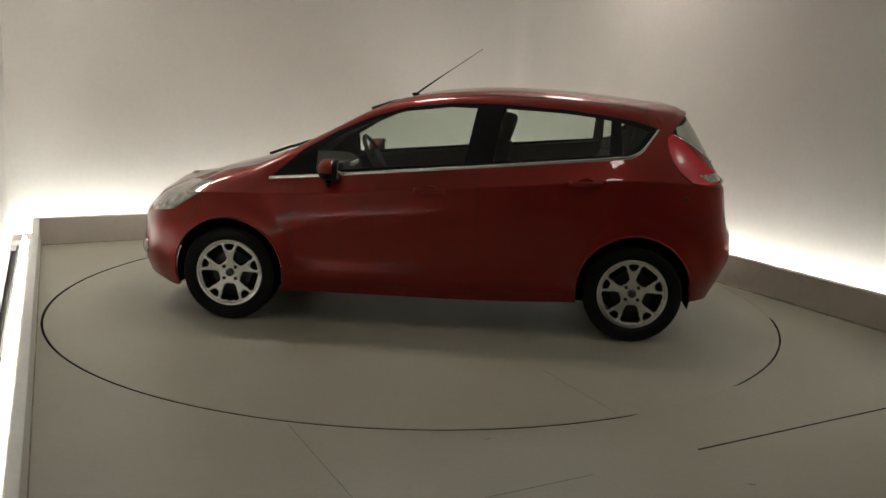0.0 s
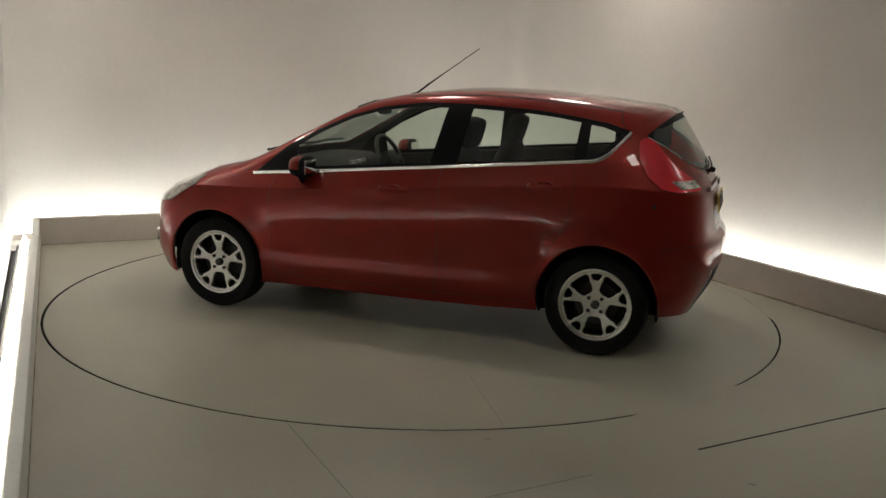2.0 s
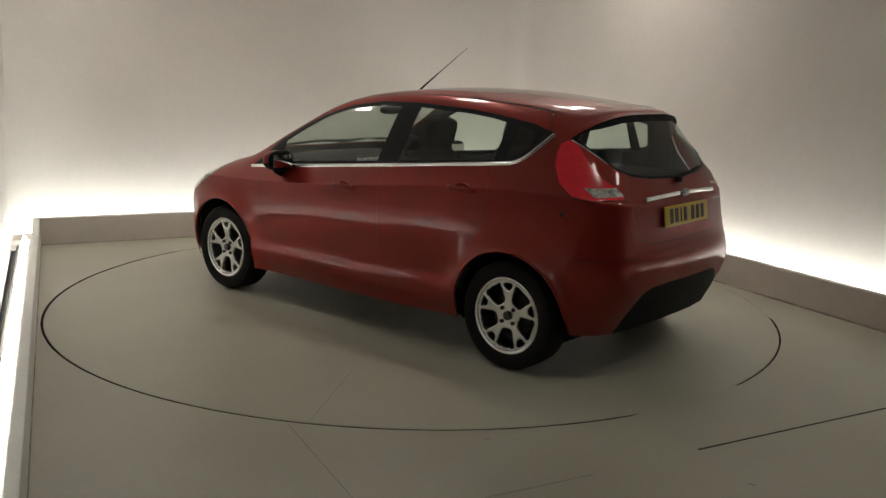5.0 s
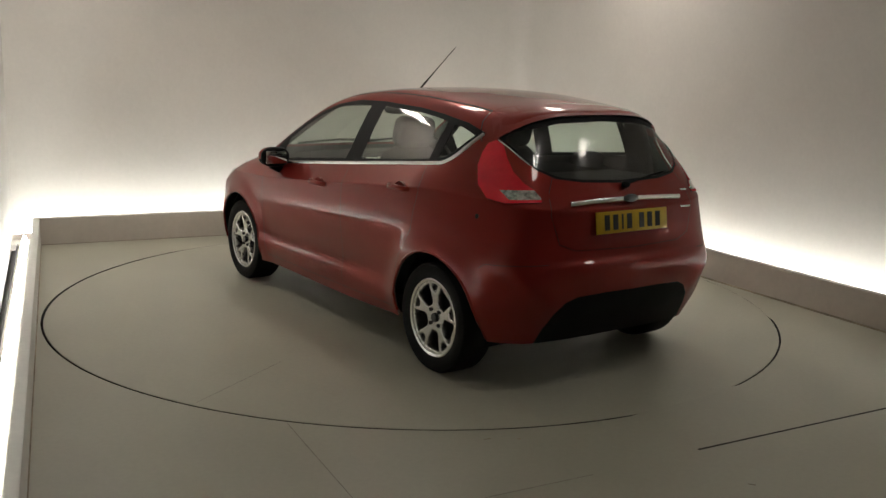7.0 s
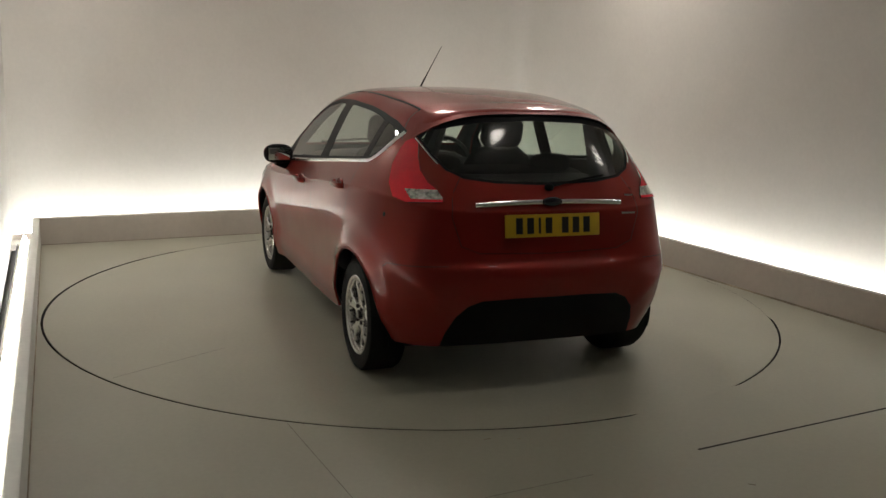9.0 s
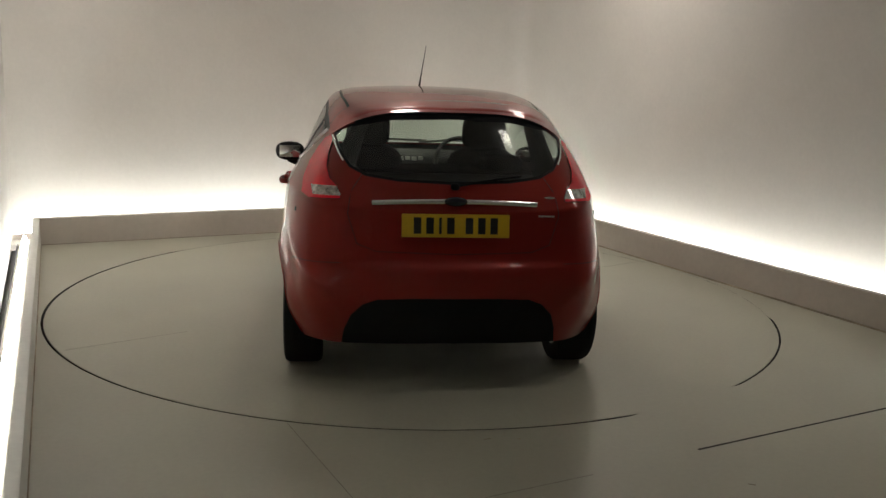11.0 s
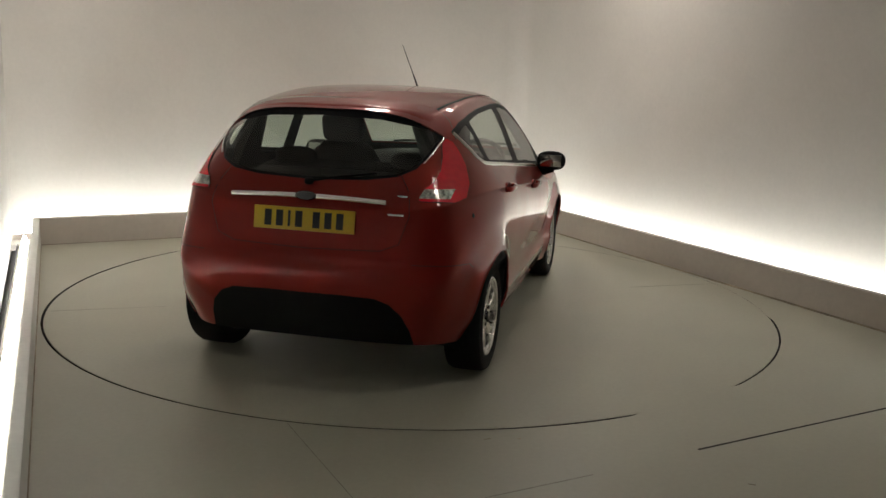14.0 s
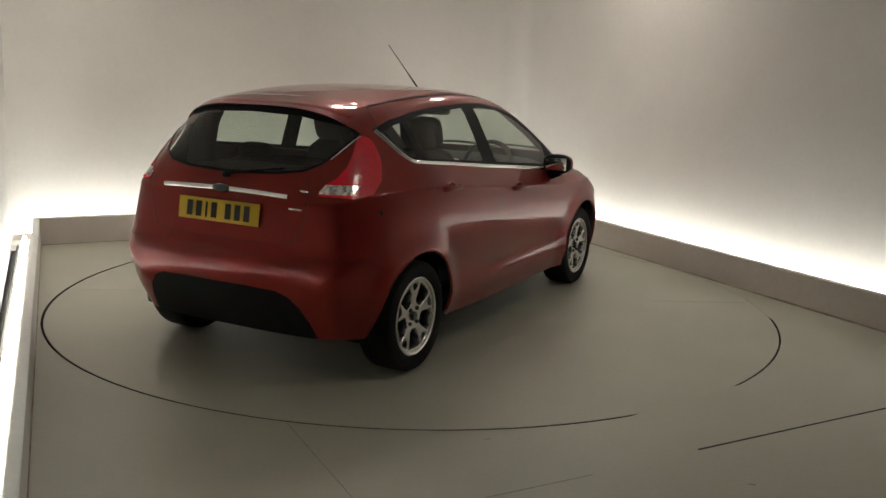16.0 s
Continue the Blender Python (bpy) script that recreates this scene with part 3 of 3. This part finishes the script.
def car_thing():
    car = new("car")
    bm = body_shell()
    shell_skin = Shell(bm)
    tree = shell_skin.tree
    lining = []

    def skin_y(x, z):
        hit = tree.ray_cast(Vector((x, 2, z)), Vector((0, -1, 0)))
        return hit[0].y if hit[0] is not None else 0.7

    def skin_x(y, z):
        hit = tree.ray_cast(Vector((-3, y, z)), Vector((1, 0, 0)))
        return hit[0].x if hit[0] is not None else -1.8

    def skin_z(x, y):
        hit = tree.ray_cast(Vector((x, y, 2)), Vector((0, 0, -1)))
        return hit[0].z if hit[0] is not None else 1.4

    left, right = (lambda c: c.y > 0.3), (lambda c: c.y < -0.3)
    sides = ((1, left), (-1, right))
    rear = lambda c: c.x < -1.3
    # wheel arches
    circle = [(ARCH_R * math.cos(a), ARCH_R * math.sin(a)) for a in [2 * math.pi * k / 28 for k in range(28)]]
    for _, ok in sides:
        for ax in (AXLE, -AXLE):
            carve(bm, [(ax + p, WHEEL_R + 0.012 + q) for p, q in circle], (0, 2), ok).free()
    # side windows
    dlo = [(1.0, .895), (.70, .925), (-.24, 1.015), (-.80, 1.07), (-1.16, 1.105), (-1.25, 1.145), (-1.36, 1.275), (-1.22, 1.318), (-1.0, 1.352),
           (-.79, 1.374), (-.40, 1.392), (-.1, 1.388), (.17, 1.352), (.38, 1.292), (.59, 1.198), (.79, 1.085), (.95, .945)]
    panes = ([(.71, .955), (-.20, 1.04), (-.26, 1.362), (-.1, 1.364), (.17, 1.330), (.36, 1.275), (.56, 1.182), (.71, 1.09)],
             [(-.37, 1.055), (-1.06, 1.118), (-1.07, 1.315), (-.95, 1.334), (-.79, 1.350), (-.42, 1.366)],
             [(-1.135, 1.128), (-1.175, 1.137), (-1.225, 1.172), (-1.305, 1.26), (-1.20, 1.294), (-1.13, 1.304)])
    for s, ok in sides:
        up = lambda c, ok=ok: ok(c) and c.z > 0.85
        win = carve(bm, dlo, (0, 2), up)
        for poly in panes:
            g = carve(win, poly, (0, 2), up)
            ob = panel("side_window", sunk(g, 0.004), M_GLASS, car, shell_skin, "green-tinted side window glass")
        panel("window_surround", sunk(win, 0.002), M_GLOSSB, car, shell_skin, "gloss black pillar and window surround")
        # bright trim under the windows
        path = [(1.0, .90), (.70, .926), (.25, .97), (-.24, 1.016), (-.80, 1.071), (-1.12, 1.102), (-1.19, 1.112), (-1.25, 1.145), (-1.30, 1.20), (-1.355, 1.27)]
        pts = spline([Vector((x, skin_y(x, z) + 0.003, z)) for x, z in path], 5)
        part("window_trim", tube([Vector((q.x, q.y * s, q.z)) for q in pts], 0.0105, 8, (0.6, 1.0)), M_CHROME, car, "bright chrome strip under the windows")
    # windscreen and rear window
    front = lambda c: c.x > 0.15 and c.z > 0.9
    screen = [(.60, 1.02), (-.60, 1.02), (-.545, 1.22), (-.47, 1.37), (-.35, 1.405), (.35, 1.405), (.47, 1.37), (.545, 1.22)]
    panel("windscreen", sunk(carve(bm, screen, (1, 2), front), 0.003), M_GLASS, car, shell_skin, "laminated windscreen")
    rw = [(0, 1.04), (.28, 1.052), (.43, 1.072), (.51, 1.11), (.56, 1.18), (.582, 1.255), (.54, 1.315), (.30, 1.375), (0, 1.39)]
    rw = rw + [(-y, z) for y, z in rw[-2:0:-1]]
    tail_win = carve(bm, rw, (1, 2), rear)
    inset = [(y * 0.978, 1.22 + (z - 1.22) * (0.74 if z > 1.22 else 0.92)) for y, z in rw]
    panel("rear_window", sunk(carve(tail_win, inset, (1, 2), rear), 0.003), M_RGLASS, car, shell_skin, "dark-edged rear window glass")
    panel("rear_window_border", sunk(tail_win, 0.002), M_GLOSSB, car, shell_skin, "black ceramic glass border")
    # reflection along the glass edge, modelled as a thin chrome strip
    for s, _ in sides:
        edge = [Vector((skin_x(y, z) - 0.003, y * s, z)) for y, z in ((.586, 1.245), (.574, 1.21), (.557, 1.17), (.535, 1.135))]
        part("rear_window_glint", tube(spline(edge, 4), 0.0045, 6), M_CHROME, car, "chrome strip standing in for the glint on the rear window's edge")
    # tail lamps
    lamp = [(-1.41, 1.225), (-1.44, 1.243), (-1.475, 1.23), (-1.84, 1.04), (-1.86, .975), (-1.66, .955), (-1.56, .97), (-1.48, 1.03), (-1.425, 1.12), (-1.41, 1.18)]
    inner = [(.945, .553), (.985, .548), (1.02, .566), (1.05, .597), (1.10, .612), (1.16, .603), (1.26, .572)]
    for s, _ in sides:
        ok = lambda c, s=s: c.y * s > 0.40 and c.z > 0.9
        g = carve(bm, lamp, (0, 2), lambda c, s=s: c.y * s > 0.505 and c.z > 0.9)
        back = []
        for (z0, y0), (z1, y1) in zip(inner, inner[1:]):
            back.append(carve(g, [(0.3 * s, z0), (y0 * s, z0), (y1 * s, z1), (0.3 * s, z1)], (1, 2), ok))
        panel("lamp_flank", merged(*back), M_PAINT, car, shell_skin)
        low = carve(g, [(-1.60, 1.014), (-1.775, 1.022), (-1.80, .980), (-1.665, .972)], (0, 2), ok)
        holder = new("tail_lamp")
        holder.parent = car
        panel("red_lens", sunk(g, -0.006), M_RED, holder, shell_skin, "glossy red tail lamp lens")
        panel("clear_lens", sunk(low, -0.006), M_CLEAR, holder, shell_skin, "clear reversing lamp lens")
    # head lamps
    hl = [(1.82, .69), (1.74, .76), (1.61, .83), (1.37, .862), (1.42, .80), (1.60, .685), (1.78, .655)]
    for s, _ in sides:
        g = carve(bm, hl, (0, 2), lambda c, s=s: c.y * s > 0.42 and c.x > 1.2)
        panel("head_lamp", sunk(g, -0.003), M_HEAD, car, shell_skin, "clear swept-back head lamp")
    # black lower bumper, front grille
    skirt = [(.545, .2), (.525, .33), (.495, .41), (.44, .468), (.37, .497), (.2, .505), (-.2, .505), (-.37, .497), (-.44, .468), (-.495, .41), (-.525, .33), (-.545, .2)]
    panel("rear_skirt", carve(bm, skirt, (1, 2), lambda c: c.x < -1.5), M_BLACK, car, shell_skin, "black textured lower rear bumper")
    grille = [(.50, .24), (.42, .46), (-.42, .46), (-.50, .24)]
    part("grille", sunk(carve(bm, grille, (1, 2), lambda c: c.x > 1.7), 0.01), M_BLACK, car)
    # shut lines
    W = 0.003
    for s, ok in sides:
        lines = ([(.80, .24), (.845, .45), (.85, .75), (.83, .92)], [(-.27, .24), (-.29, .6), (-.285, 1.03)],
                 [(-.84, .25), (-.90, .42), (-.95, .58), (-1.06, .75), (-1.09, .95), (-1.07, 1.11)], [(.80, .265), (.3, .262), (-.27, .262), (-.84, .27)],
                 [(-1.585, .63), (-1.62, .655), (-1.83, .668)], [(1.40, .87), (1.45, .70), (1.52, .60)])
        for l in lines:
            for piece in islands(strip(bm, l, W, (0, 2), ok)):
                part("shut_line", sunk(piece, 0.004), M_GAP, car)
        door = carve(bm, [(.80, .262), (.845, .45), (.852, .75), (.83, .905), (-.285, 1.02), (-.29, .6), (-.27, .262)], (0, 2), lambda c, ok=ok: ok(c) and c.z < 1.1)
        lining.append(door.copy())
        panel("front_door", door, M_PAINT, car, shell_skin)
        door = carve(bm, [(-.27, .262), (-.29, .6), (-.285, 1.025), (-1.07, 1.11), (-1.09, .95), (-1.06, .75), (-.84, .262)], (0, 2), lambda c, ok=ok: ok(c) and c.z < 1.15)
        lining.append(door.copy())
        panel("rear_door", door, M_PAINT, car, shell_skin)
    tg = lambda c: c.x < -1.5
    hatch = [(-.445, 1.08), (-.50, 1.0), (-.515, .90), (-.47, .76), (-.38, .725), (0, .715), (.38, .725), (.47, .76), (.515, .90), (.50, 1.0), (.445, 1.08)]
    for piece in islands(strip(bm, hatch, 0.0032, (1, 2), tg)):
        part("hatch_line", sunk(piece, 0.004), M_GAP, car)
    for s in (1, -1):
        for piece in islands(strip(bm, [(-1.365, 1.235), (-1.325, 1.28), (-1.295, 1.33), (-1.285, 1.38)], 0.005, (0, 2), lambda c, s=s: c.y * s > 0.3)):
            part("spoiler_seam", sunk(piece, 0.005), M_GAP, car)
    hood = [(1.62, .50), (1.40, .585), (1.12, .655)]
    for s in (1, -1):
        pts = [(x, y * s) for x, y in hood]
        for piece in islands(strip(bm, pts, W, (0, 1), lambda c: c.z > 0.75)):
            part("hood_line", sunk(piece, 0.006), M_GAP, car)
    roofc = [(-1.36, .50), (-.9, .535), (-.2, .545), (.02, .540)]
    for s in (1, -1):
        pts = [(x, y * s) for x, y in roofc]
        for piece in islands(strip(bm, pts, 0.014, (0, 1), lambda c: c.z > 1.3)):
            part("roof_channel", sunk(piece, 0.006), M_GAP, car, "dark roof drip channel")
    lining.append(bm.copy())
    panel("body", bm, M_PAINT, car, shell_skin, "copper-red metallic painted body shell")
    inside = sunk(merged(*lining), 0.016)
    bmesh.ops.reverse_faces(inside, faces=inside.faces[:])
    part("cabin_lining", inside, M_LINER, car, "grey cabin lining")

    # spoiler over the rear window
    sp = bmesh.new()
    rings = []
    end_y = skin_y(-1.42, 1.255) + 0.002
    for k in range(33):
        e = -1 + k / 16.0
        c = abs(e)
        root_x = -1.285 - 0.045 * (1 - c ** 2)
        root_y = e * 0.505
        root = Vector((root_x, root_y, skin_z(root_x, root_y) + 0.001))
        tip = Vector((-1.428 - 0.138 * (1 - c ** 3.6), e * end_y, 1.248 + 0.130 * (1 - c ** 3.8)))
        half = (root + tip) / 2
        out = Vector((0, e * 0.010, 0.018 - 0.006 * c))
        back = Vector((-0.004, 0, 0))
        rings.append([sp.verts.new(q) for q in (root, half + out, tip + Vector((0.012, 0, 0.006)), tip + back, tip + Vector((0.015, -e * 0.006, -0.012)),
                                                half + Vector((0, -e * 0.02, -0.028)), root + Vector((0, -e * 0.02, -0.03)))])
    for a, b in zip(rings, rings[1:]):
        for k in range(7):
            sp.faces.new((a[k], a[(k + 1) % 7], b[(k + 1) % 7], b[k]))
    sp.faces.new(rings[0])
    sp.faces.new(rings[-1][::-1])
    bmesh.ops.recalc_face_normals(sp, faces=sp.faces[:])
    under = sp.copy()
    for b, keep in ((sp, 1), (under, -1)):
        b.normal_update()
        bmesh.ops.delete(b, geom=[f for f in b.faces if (f.normal.z > -0.35 or abs(f.calc_center_median().y) > 0.49) != (keep > 0)], context="FACES")
    part("spoiler", sp, M_PAINT, car, "body-colour roof spoiler", flat_angle=50)
    part("spoiler_underside", under, M_BLACK, car, "black underside of the spoiler")

    # underbody and wheel wells
    part("underbody", boxes(((0.06, 0, 0.25), (3.16, 1.26, 0.12)), ((0, 0, 0.24), (1.75, 1.5, 0.06)), bevel=0.02), M_BLACK, car)
    for ax in (AXLE, -AXLE):
        for s in (1, -1):
            well = lathe([(ARCH_R + 0.004, 0.78), (ARCH_R + 0.008, 0.55), (0.02, 0.55)], 40, "y")
            bmesh.ops.transform(well, matrix=Matrix.Translation((ax, 0, WHEEL_R + 0.012)) @ Matrix.Diagonal((1, s, 1, 1)), verts=well.verts[:])
            bmesh.ops.bisect_plane(well, geom=well.verts[:] + well.edges[:] + well.faces[:], plane_co=(0, 0, 0.21), plane_no=(0, 0, -1), clear_outer=True)
            part("wheel_arch_liner", well, M_BLACK, car, "black wheel arch liner")
            lip = []
            for k in range(25):
                a = radians(-8 + 196 * k / 24)
                x, z = ax + (ARCH_R + 0.003) * math.cos(a), WHEEL_R + 0.012 + (ARCH_R + 0.003) * math.sin(a)
                lip.append(Vector((x, s * (skin_y(x, z) - 0.003), z)))
            part("arch_lip", tube(lip, 0.008, 6), M_PAINT, car)
            wheel_thing(car, ax, s)
    for s in (1, -1):
        part("mud_flap", boxes(((-1.585, s * 0.70, 0.29), (0.012, 0.10, 0.14)), bevel=0.004), M_BLACK, car)

    # door handles, mirrors
    for s in (1, -1):
        for x, z in ((0.0, 0.872), (-0.92, 0.955)):
            y = skin_y(x, z)
            cup = lathe([(0.0005, 0.0), (0.036, 0.0), (0.040, 0.003), (0.040, -0.01)], 24, "y")
            bmesh.ops.transform(cup, matrix=Matrix.Translation((x - 0.005, s * (y + 0.0), z)) @ Matrix.Diagonal((1.3, s, 0.75, 1)), verts=cup.verts[:])
            h = new("door_handle")
            h.parent = car
            part("recess", cup, M_PAINT, h)
            path = [Vector((x + 0.09, s * (y + 0.004), z)), Vector((x + 0.075, s * (y + 0.026), z)), Vector((x, s * (y + 0.036), z + 0.002)), Vector((x - 0.08, s * (y + 0.028), z)), Vector((x - 0.1, s * (y + 0.004), z))]
            part("grip", tube(spline(path, 5), 0.015, 10, (0.6, 1.0)), M_PAINT, h)
        mir = new("door_mirror")
        mir.parent = car
        mir.location = (0.60, s * 0.880, 0.978)
        mir.scale = (0.92, 0.92, 0.88)
        shell = blob((0, 0, 0), (0.15, 0.215, 0.145), 2.5)
        for v in shell.verts:
            if v.co.x < -0.045:
                v.co.x = -0.045
            v.co.x -= abs(v.co.y) * 0.12
        bmesh.ops.remove_doubles(shell, verts=shell.verts[:], dist=0.0005)
        under = shell.copy()
        for b, no in ((shell, (0, 0, -1)), (under, (0, 0, 1))):
            bmesh.ops.bisect_plane(b, geom=b.verts[:] + b.edges[:] + b.faces[:], plane_co=(0, 0, -0.015), plane_no=no, clear_outer=True)
        part("mirror_cap", shell, M_PAINT, mir, "body-colour mirror cap")
        part("mirror_base", under, M_BLACK, mir, "black lower mirror shell")
        part("mirror_surround", blob((-0.046, 0, 0), (0.05, 0.222, 0.152), 2.6), M_GLOSSB, mir)
        part("mirror_glass", boxes(((-0.071, 0, 0), (0.004, 0.16, 0.095)), bevel=0.0015), M_MIRROR, mir)
        part("mirror_foot", tube([Vector((0.0, 0, -0.05)), Vector((0.02, -s * 0.06, -0.085)), Vector((0.04, -s * 0.13, -0.06))], [0.05, 0.045, 0.04], 10, (0.5, 1)), M_BLACK, mir)
        q = lathe([(0.0005, 0.003), (0.009, 0.002), (0.011, -0.002)], 14, "y")
        bmesh.ops.transform(q, matrix=Matrix.Translation((-1.53, s * skin_y(-1.53, 0.878), 0.878)) @ Matrix.Rotation(radians(s * 20), 4, "Z") @ Matrix.Diagonal((1, s, 1.4, 1)), verts=q.verts[:])
        part("quarter_plug", q, M_GAP, car, "small dark plug")
    # rear handle bar, badge, plate, wiper
    bar = spline([Vector((skin_x(y, 0.955) - 0.012, y, 0.955 + 0.012 * (1 - (y / 0.4) ** 2))) for y in (-0.40, -0.2, 0, 0.2, 0.40)], 6)
    part("tailgate_bar", tube(bar, 0.0125, 10, (0.7, 1)), M_CHROME, car, "chrome bar above the number plate")
    badge = lathe([(0.0005, 0.012), (0.030, 0.011), (0.036, 0.006), (0.038, 0.0)], 32, "y")
    bmesh.ops.transform(badge, matrix=Matrix.Translation((skin_x(0, 0.968) - 0.024, 0, 0.968)) @ Matrix.Rotation(radians(90), 4, "Z") @ Matrix.Diagonal((1.5, 1, 0.62, 1)), verts=badge.verts[:])
    part("badge", badge, M_BADGE, car, "dark oval badge")
    plate = new("number_plate")
    plate.parent = car
    px = skin_x(0, 0.855) - 0.014
    plate.matrix_basis = Matrix.Translation((px, 0, 0.855)) @ Matrix.Rotation(radians(8), 4, "Y")
    part("backing", boxes(((0, 0, 0), (0.006, 0.52, 0.111)), bevel=0.002), M_PLATE, plate, "yellow reflective plate")
    for k, y in enumerate((0.185, 0.125, 0.075, 0.025, -0.065, -0.125, -0.185)):
        part("character_bar", boxes(((-0.0045, y, 0), (0.002, 0.012 if k == 2 else 0.036, 0.078))), M_INK, plate, smooth=False)
    wb = Vector((skin_x(0, 1.035) - 0.02, 0.0, 1.035))
    wip = new("rear_wiper")
    wip.parent = car
    part("pivot", blob(wb, (0.04, 0.045, 0.035)), M_BLACK, wip)
    part("arm", tube([wb, Vector((skin_x(-0.15, 1.062) - 0.02, -0.15, 1.062)), Vector((skin_x(-0.33, 1.085) - 0.012, -0.33, 1.085))], 0.005, 8), M_BLACK, wip)
    # model lettering as plain bars
    for y, z, w in ((-0.44, 0.90, 0.10), (-0.47, 0.985, 0.05)):
        part("lettering_bar", boxes(((skin_x(y, z) - 0.002, y, z), (0.004, w, 0.009)), bevel=0.001), M_ALLOY, car, smooth=False)
    # aerial
    za = skin_z(0.195, 0)
    part("aerial_base", blob((0.20, 0, za + 0.006), (0.05, 0.028, 0.022)), M_BLACK, car)
    part("aerial", tube([Vector((0.195, 0, za + 0.008)), Vector((0.10, 0, za + 0.078)), Vector((-0.02, 0, za + 0.162)), Vector((-0.245, 0, 1.730))], [0.0075, 0.0065, 0.0032, 0.0022], 6), M_BLACK, car, "thin black roof aerial")
    # fog lamps
    for s in (1, -1):
        hit = tree.ray_cast(Vector((3, s * 0.60, 0.40)), Vector((-1, 0, 0)))[0]
        fog = lathe([(0.0005, 0.012), (0.034, 0.010), (0.044, 0.012), (0.048, 0.0), (0.048, -0.02)], 24, "y")
        bmesh.ops.transform(fog, matrix=Matrix.Translation(hit) @ Matrix.Rotation(radians(-90 + s * 42), 4, "Z"), verts=fog.verts[:])
        part("fog_lamp", fog, M_CLEAR, car, "round front fog lamp")
    # wipers at the windscreen
    for y0, y1 in ((0.45, -0.15), (-0.1, -0.55)):
        part("wiper", tube([Vector((1.08, y0, 1.02)), Vector((1.02, (y0 + y1) / 2, 1.045)), Vector((1.0, y1, 1.04))], 0.009, 6), M_BLACK, car)

    # cabin
    seat(car, 0.02, 0.36)
    seat(car, -0.08, -0.36)
    bench = new("rear_seat")
    bench.parent = car
    part("cushion", blob((-0.72, 0, 0.52), (0.50, 1.26, 0.20), 4), M_SEAT, bench)
    part("backrest", blob((-1.06, 0, 0.78), (0.16, 1.26, 0.60), 5, m=Matrix.Rotation(radians(-18), 4, "Y")), M_SEAT, bench)
    for y in (0.34, -0.34):
        part("headrest", blob((-1.14, y, 1.085), (0.09, 0.24, 0.11), 3), M_SEAT, bench)
    part("parcel_shelf", boxes(((-1.40, 0, 1.02), (0.42, 1.05, 0.025)), bevel=0.008), M_DASH, car)
    part("dashboard", blob((0.86, 0, 0.80), (0.46, 1.36, 0.36), 4), M_DASH, car)
    part("cabin_floor", boxes(((-0.1, 0, 0.335), (2.4, 1.32, 0.03)), bevel=0.005), M_DASH, car)
    for s in (1, -1):
        part("pillar_trim", tube([Vector((-1.36, s * 0.56, 1.0)), Vector((-1.40, s * 0.50, 1.16)), Vector((-1.40, s * 0.44, 1.33))], [0.09, 0.08, 0.07], 10, (1, 0.6)), M_DASH, car, "dark rear pillar trim")
        part("sun_visor", boxes(((0.36, s * 0.27, 1.355), (0.14, 0.34, 0.015), Matrix.Rotation(radians(20), 4, "Y")), bevel=0.005), M_LINER, car)
    wheel_m = Matrix.Translation((0.52, -0.36, 0.93)) @ Matrix.Rotation(radians(-62), 4, "Y")
    sw = lathe([(0.185 + 0.016 * math.cos(a), 0.016 * math.sin(a)) for a in [2 * math.pi * k / 10 for k in range(10)]], 36, "z", closed=True)
    sw = merged(sw, boxes(((0, 0, 0), (0.05, 0.35, 0.02)), ((-0.09, 0, 0), (0.17, 0.05, 0.02)), ((0, 0, 0.0), (0.12, 0.15, 0.05)), bevel=0.006))
    bmesh.ops.transform(sw, matrix=wheel_m, verts=sw.verts[:])
    part("steering_wheel", sw, M_DASH, car)
    part("inside_mirror", blob((0.42, 0, 1.30), (0.04, 0.22, 0.06), 3), M_DASH, car)
    # silver dash buttons; the light on them is put into their white colour
    for k in range(5):
        part("console_button", boxes(((0.612, 0.12 - 0.048 * k, 0.938 - 0.003 * (k % 2)), (0.02, 0.036, 0.026)), bevel=0.003), M_BUTTON_LIT, car, "silver console button coloured pale as if lit")
    return tagged(car, "copper-red five-door hatchback with silver alloy wheels on the turntable", "car")


# ---- build ----
studio()
TABLE = turntable()
CAR = car_thing()
START, RATE = 6.722, 7.0446
OFFSET = Vector((-0.1616, 0.0220, 0.0))


def motions():
    steps = [k * 0.5 for k in range(33)]
    walk(TABLE, [(t, pose(0, 0, 0, 0, 0, -RATE * t)) for t in steps])
    walk(CAR, [(t, pose(0, 0, 0, 0, 0, 180 - START - RATE * t) @ Matrix.Translation(OFFSET)) for t in steps])


motions()
